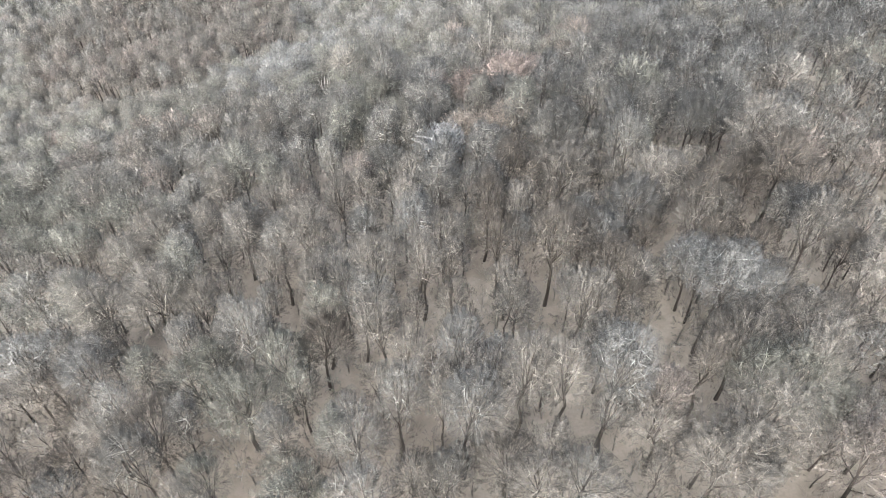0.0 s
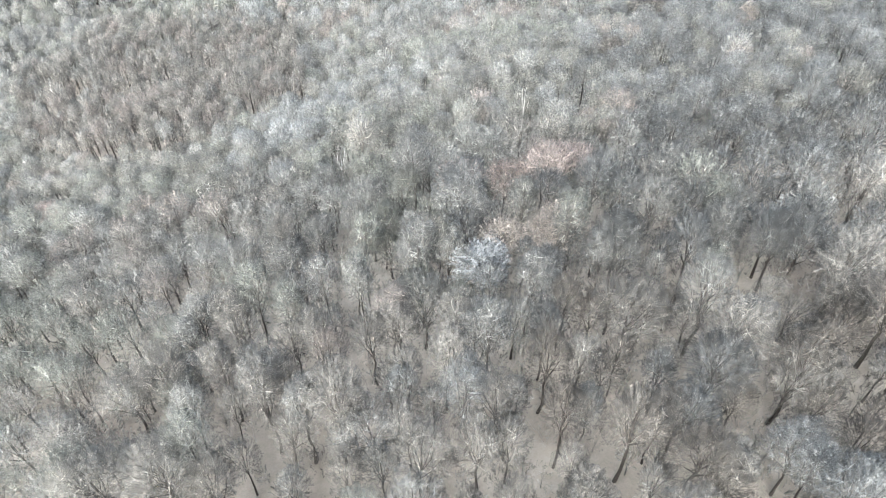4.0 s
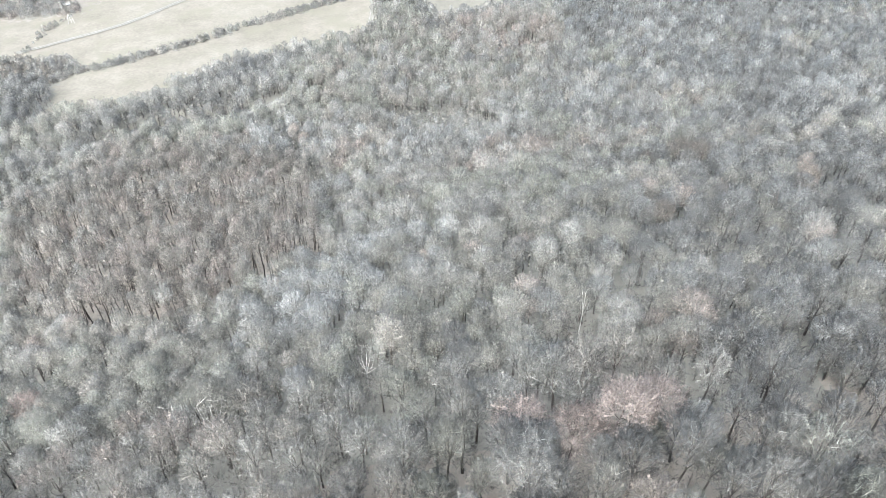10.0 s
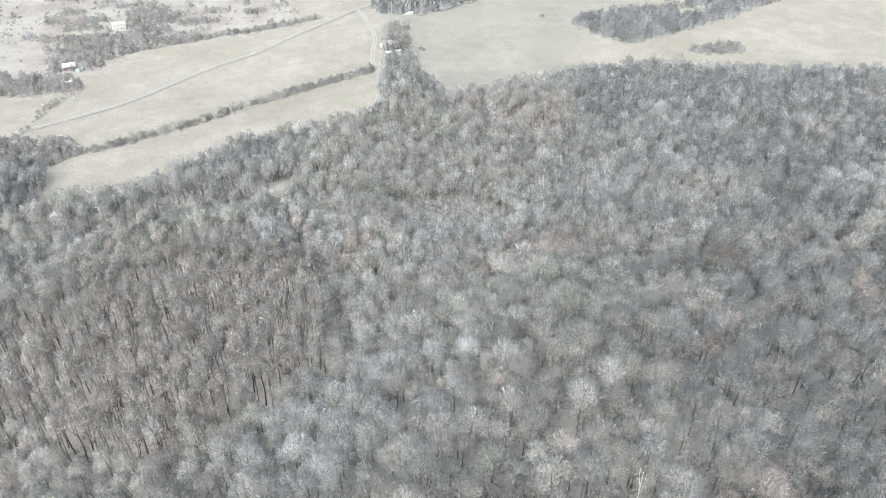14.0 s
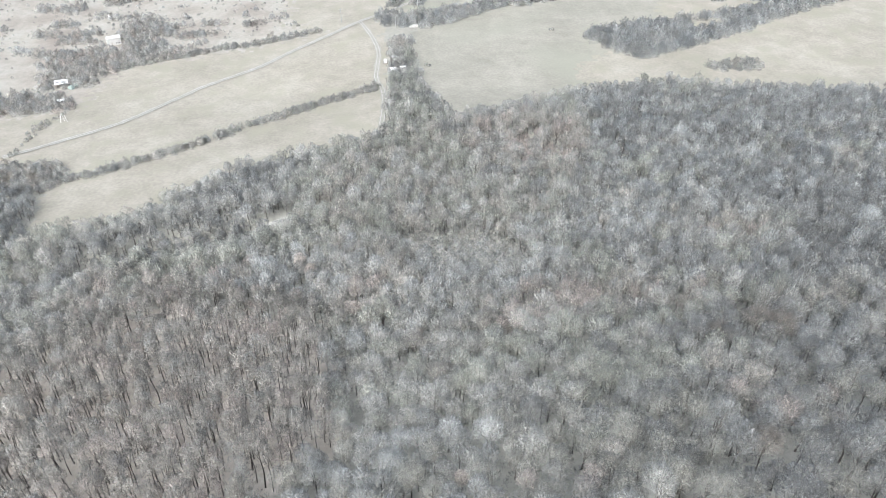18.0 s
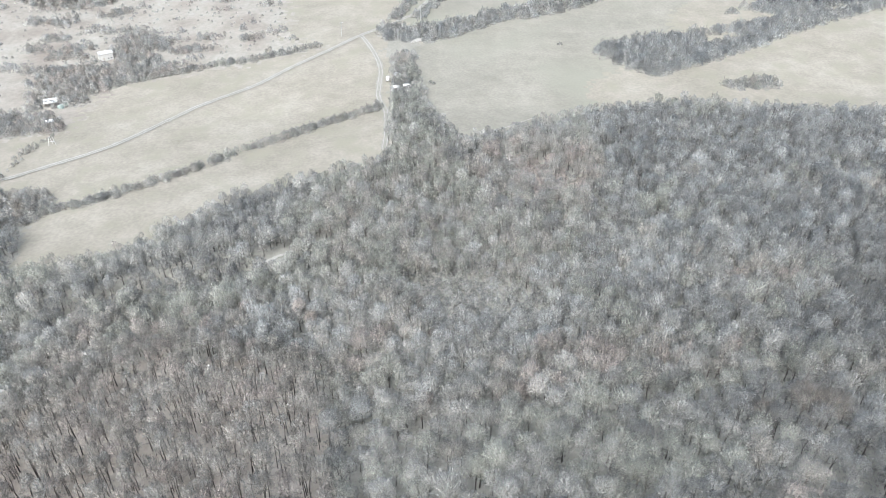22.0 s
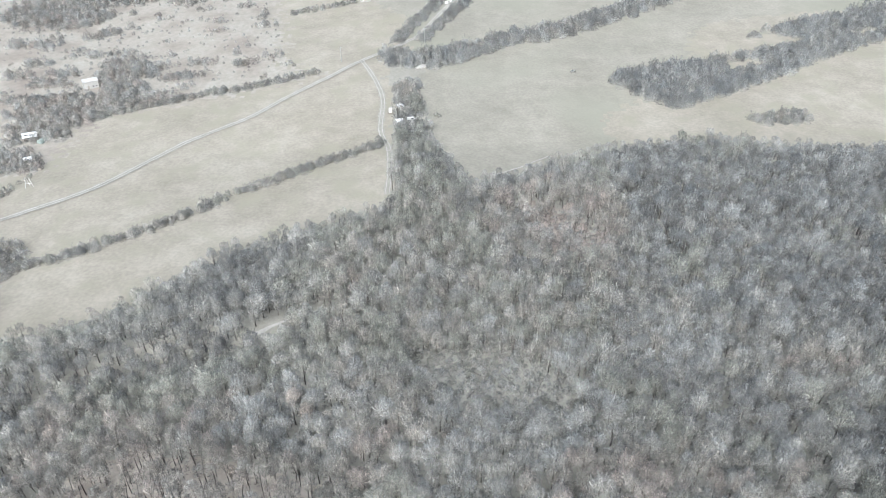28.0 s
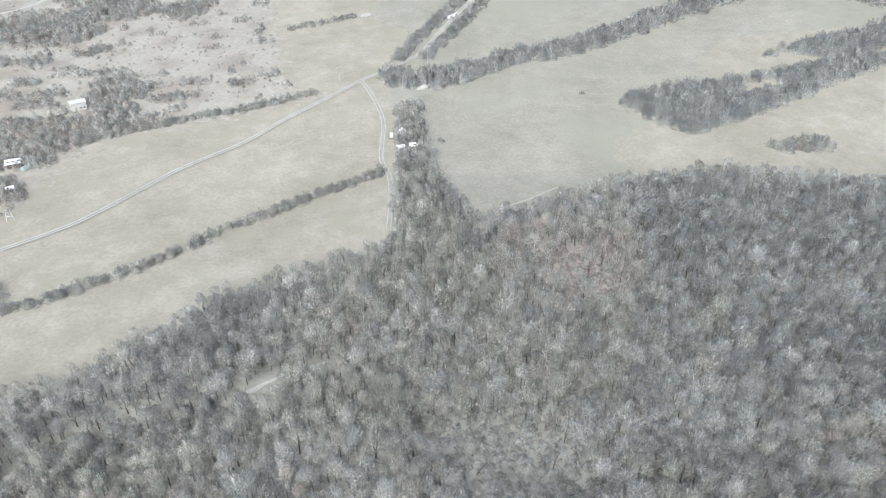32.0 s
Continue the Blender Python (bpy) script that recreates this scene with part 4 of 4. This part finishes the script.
# ---- fallen trunks on the thin slope ----
def fallen_trunk(x, y, long, turn, seed):
    rng = np.random.default_rng(seed)
    n = 6
    u = np.linspace(0, long, n)
    wob = np.cumsum(rng.normal(0, 0.12, (n, 2)), axis=0)
    c, s = math.cos(radians(turn)), math.sin(radians(turn))
    px, py = x + u * c - wob[:, 0] * s, y + u * s + wob[:, 0] * c
    stem = np.stack([px, py, ground_z(px, py) + 0.5 + 0.1 * u], 1)
    pieces = [tube(stem, 0.14 * np.linspace(1, 0.35, n), 6)]
    for k in range(4):
        b = stem[2 + k % 4]
        e = b + np.array([rng.normal(0, 0.9), rng.normal(0, 0.9), 0.5 + 0.8 * rng.random()])
        pieces.append(tube([b, (b + e) / 2 + rng.normal(0, 0.1, 3), e], [0.09, 0.06, 0.025], 4))
    tagged(new("fallen_trunk", mesh_from("fallen_trunk", *join(pieces), [TRUNK], smooth=True)), "fallen dark tree trunk with broken branches", "fallen trunk", "fallen trunks on the thin slope")


for k, (x, y, long, turn) in enumerate(((-19, 281, 7, 50), (-5, 284, 8, 120), (0, 281, 6, 70), (2, 272, 8, 20), (-14, 290, 6, 150), (8, 276, 7, 35), (24, 279, 8, 15), (-26, 277, 7, 60))):
    fallen_trunk(x, y, long, turn, 900 + k)


# ---- huts, vehicles and poles in the valley ----
def plain(name, colour, rough=0.7, metal=0.0):
    m, t, b = nodes_of(name)
    b.inputs["Roughness"].default_value, b.inputs["Metallic"].default_value = rough, metal
    p1 = position(t)
    n = ramp(t, noise_node(t, 1.3, 5.0, p1).outputs[0], [(0.3, tuple(c * 0.72 for c in colour)), (0.65, colour)])
    t.links.new(n, b.inputs["Base Color"])
    return m


PAINT = plain("weathered_white_paint", (0.56, 0.55, 0.53))
ROOFING = plain("pale_sheet_roofing", (0.58, 0.58, 0.57), 0.5)
TIMBER = plain("weathered_timber", (0.36, 0.33, 0.29))
GLASS = plain("dark_window_glass", (0.05, 0.055, 0.06), 0.15)
RUBBER = plain("black_rubber", (0.03, 0.03, 0.03), 0.8)
SHEET = plain("greenish_plastic_sheet", (0.3, 0.36, 0.33), 0.35)
CONCRETE = plain("pale_concrete", (0.34, 0.335, 0.32))


def box(x0, x1, y0, y1, z0, z1, bevel=0.03):
    bm = bmesh.new()
    bmesh.ops.create_cube(bm, size=1, matrix=Matrix.Translation(((x0 + x1) / 2, (y0 + y1) / 2, (z0 + z1) / 2)) @ Matrix.Diagonal((x1 - x0, y1 - y0, z1 - z0, 1)))
    if bevel:
        bmesh.ops.bevel(bm, geom=bm.edges[:], offset=bevel, segments=1, affect="EDGES")
    return bm


def solid(name, bm, material, parent, label=""):
    me = bpy.data.meshes.new(name)
    bm.to_mesh(me)
    bm.free()
    me.materials.append(material)
    return part(name, me, parent, label)


def set_down(name, label, category, x, y, turn, group=""):
    top = tagged(new(name), label, category, group)
    top.matrix_basis = pose(x, y, float(ground_z(x, y)) - 0.05, 0, 0, turn)
    return top


def slab(width, run, rise, thick, y_sign):
    """One pitched roof plane along x, from the ridge down."""
    bm = bmesh.new()
    v = [bm.verts.new((sx * width / 2, y_sign * k * run, -k * rise + dz)) for dz in (0, thick) for k in (0, 1) for sx in (-1, 1)]
    for f in ((0, 1, 3, 2), (4, 5, 7, 6), (0, 1, 5, 4), (2, 3, 7, 6), (0, 2, 6, 4), (1, 3, 7, 5)):
        bm.faces.new([v[i] for i in f])
    bmesh.ops.recalc_face_normals(bm, faces=bm.faces)
    return bm


def hut(x, y, turn, w, d, h, label, ridge=1.4, paint=None, sheet=None):
    paint, sheet = paint or PAINT, sheet or ROOFING
    top = set_down("hut", label, "hut", x, y, turn)
    wall = solid("wall", box(-w / 2, w / 2, -d / 2, d / 2, 0, h), paint, top)
    for sy in (-1, 1):
        r = solid("roof", slab(w + 0.6, d / 2 + 0.4, ridge, 0.12, sy), sheet, top, "pale sheet roof")
        r.location = (0, 0, h + ridge - 0.05)
    for sx in (-1, 1):
        bm = bmesh.new()
        v = [bm.verts.new((sx * (w / 2 - 0.1) + t, q, z)) for t in (-0.06, 0.06) for q, z in ((-d / 2, h), (d / 2, h), (0, h + ridge - 0.05))]
        bm.faces.new(v[:3]), bm.faces.new(v[3:])
        for i, j in ((0, 1), (1, 2), (2, 0)):
            bm.faces.new((v[i], v[j], v[j + 3], v[i + 3]))
        bmesh.ops.recalc_face_normals(bm, faces=bm.faces)
        solid("gable", bm, paint, top)
    solid("door", box(-0.5 - w * 0.2, 0.5 - w * 0.2, -d / 2 - 0.06, -d / 2 + 0.02, 0.05, 2.0, 0.01), TIMBER, top, "dark weathered door")
    for wx in (0.12, 0.34):
        win = solid("window", box(w * wx - 0.5, w * wx + 0.5, -d / 2 - 0.05, -d / 2 + 0.02, 0.9, 1.8, 0.01), paint, top)
        solid("pane", box(w * wx - 0.42, w * wx + 0.42, -d / 2 - 0.07, -d / 2 - 0.055, 0.98, 1.72, 0), GLASS, win, "dark glass pane")
    return top


def shelter(x, y, turn):
    top = set_down("shelter", "open shelter with a slanting white sheet roof", "shelter", x, y, turn)
    for sx, sy, hh in ((-3, -1.6, 2.1), (3, -1.6, 2.1), (-3, 1.6, 3.0), (3, 1.6, 3.0)):
        solid("post", box(sx - 0.08, sx + 0.08, sy - 0.08, sy + 0.08, 0, hh, 0.01), TIMBER, top)
    for k, (y0, z0) in enumerate(((-1.9, 2.1), (0.3, 2.75))):
        r = solid("roof_sheet", box(-3.5, 3.5, 0, 1.8, 0, 0.08, 0.01), ROOFING, top, "white roofing sheet")
        r.matrix_basis = pose(0, y0, z0, 16)
    solid("back_wall", box(-3, 3, 1.6, 1.7, 0, 2.4, 0.01), TIMBER, top)


def greenhouse(x, y, turn):
    top = set_down("greenhouse", "low greenish plastic tunnel greenhouse", "greenhouse", x, y, turn)
    bm = bmesh.new()
    n, w, ln = 10, 1.5, 5.0
    rows = [[bm.verts.new((sx, math.cos(math.pi * k / n) * w, math.sin(math.pi * k / n) * 1.9)) for k in range(n + 1)] for sx in (-ln / 2, 0, ln / 2)]
    for a, b in zip(rows, rows[1:]):
        for k in range(n):
            bm.faces.new((a[k], a[k + 1], b[k + 1], b[k]))
    bm.faces.new(rows[0]), bm.faces.new(rows[-1])
    solid("cover", bm, SHEET, top)
    for sx in (-ln / 2, 0, ln / 2):
        pts = [(sx, math.cos(math.pi * k / n) * (w + 0.04), math.sin(math.pi * k / n) * 1.94) for k in range(n + 1)]
        part("hoop", mesh_from("hoop", *tube(pts, [0.04] * (n + 1), 5), [TIMBER]), top, "grey hoop")


def vehicle(x, y, turn, label, paint):
    top = set_down("van", label, "van", x, y, turn, "vehicles in the valley")
    solid("body", box(-2.3, 2.3, -0.9, 0.9, 0.45, 1.25, 0.15), paint, top)
    solid("cabin", box(-2.2, 1.2, -0.85, 0.85, 1.2, 2.05, 0.18), paint, top)
    solid("windscreen", box(1.12, 1.24, -0.7, 0.7, 1.3, 1.9, 0.02), GLASS, top, "dark windscreen")
    for sy in (-0.86, 0.86):
        solid("side_window", box(-0.2, 0.95, sy - 0.02, sy + 0.02, 1.35, 1.85, 0.01), GLASS, top, "dark side window")
    for sx in (-1.45, 1.45):
        for sy in (-0.85, 0.85):
            bm = bmesh.new()
            bmesh.ops.create_cone(bm, cap_ends=True, segments=14, radius1=0.36, radius2=0.36, depth=0.24, matrix=pose(sx, sy, 0.38, 90))
            wheel = solid("wheel", bm, RUBBER, top)
            bm = bmesh.new()
            bmesh.ops.create_cone(bm, cap_ends=True, segments=10, radius1=0.2, radius2=0.18, depth=0.27, matrix=pose(sx, sy, 0.38, 90))
            solid("hub", bm, ROOFING, wheel, "pale metal hub")


def utility_pole(x, y, turn, tall):
    top = set_down("utility_pole", "pale concrete utility pole with a crossarm", "utility pole", x, y, turn, "utility poles")
    part("pole", mesh_from("pole", *tube([(0, 0, -0.5), (0, 0, tall * 0.5), (0, 0, tall)], [0.24, 0.2, 0.14], 8), [CONCRETE]), top)
    solid("crossarm", box(-1.1, 1.1, -0.08, 0.08, tall - 0.8, tall - 0.62, 0.02), CONCRETE, top)
    for sx in (-1, 0, 1):
        part("insulator", mesh_from("insulator", *tube([(sx, 0, tall - 0.62), (sx, 0, tall - 0.45), (sx, 0, tall - 0.3)], [0.05, 0.09, 0.05], 8), [PAINT]), top, "white insulator")


def pole_frame(x, y, turn):
    top = set_down("pole_frame", "white frame of leaning poles at the meadow's corner", "frame", x, y, turn)
    for a, b in (((-1.6, 0, 0), (-0.6, 0.4, 5.2)), ((1.6, 0, 0), (0.8, 0.3, 4.6)), ((0, 2.0, 0), (-0.3, 0.5, 4.8)), ((-1.2, 0.1, 2.2), (1.2, 0.1, 2.0))):
        part("pole", mesh_from("pole", *tube([a, tuple((p + q) / 2 for p, q in zip(a, b)), b], [0.13, 0.12, 0.1], 6), [PAINT]), top)


hut(-221, 523, 34, 7.6, 4.6, 4.2, "tattered grey-white hut in the scrub", 1.2, plain("peeling_grey_paint", (0.5, 0.485, 0.455), 0.9), plain("torn_roofing_felt", (0.42, 0.415, 0.395), 0.9))
hut(-47, 488, 100, 3.6, 2.8, 2.3, "small white-roofed hut among bare shrubs", 0.8)
hut(-47, 473, 20, 3.0, 2.6, 2.2, "small white shed at the wooded strip", 0.7)
hut(-222, 447, 30, 3.2, 2.8, 2.2, "small pale shed at the scrub's edge", 0.6)
shelter(-231, 469, 25)
greenhouse(-224, 467, 70)
vehicle(-41, 476, 10, "white van parked among bare shrubs", PAINT)
vehicle(-40, 470, -30, "white van parked beside a shed", PAINT)
vehicle(-52.2, 486, 95, "white van parked at the track", PAINT)
vehicle(-19, 638, 60, "white van on the lane between shrubs", PAINT)
vehicle(-22, 635, 60, "white van behind another on the lane", PAINT)
for x, y, tall in ((-36, 567, 11), (-49, 537, 8), (-84, 547, 9), (-6, 655, 10)):
    utility_pole(x, y, 30, tall)
pole_frame(-209, 421, 20)


def straw_heap(x, y, seed):
    bm = bmesh.new()
    bmesh.ops.create_icosphere(bm, subdivisions=3, radius=1)
    for v in bm.verts:
        n = noise.fractal(v.co * 1.7 + Vector((seed, 0, 0)), 1.0, 2.0, 4)
        v.co = Vector((v.co.x * 4.5, v.co.y * 2.0, max(v.co.z, -0.1) * 1.4)) * (1 + 0.25 * n)
    me = bpy.data.meshes.new("straw_heap")
    bm.to_mesh(me)
    bm.free()
    me.materials.append(DIRT)
    ob = tagged(new("straw_heap", me), "pale heap of straw at a thicket's end", "heap")
    ob.matrix_basis = pose(x, y, float(ground_z(x, y)), 0, 0, 25)


straw_heap(-78, 644, 3)
straw_heap(-37, 538, 4)
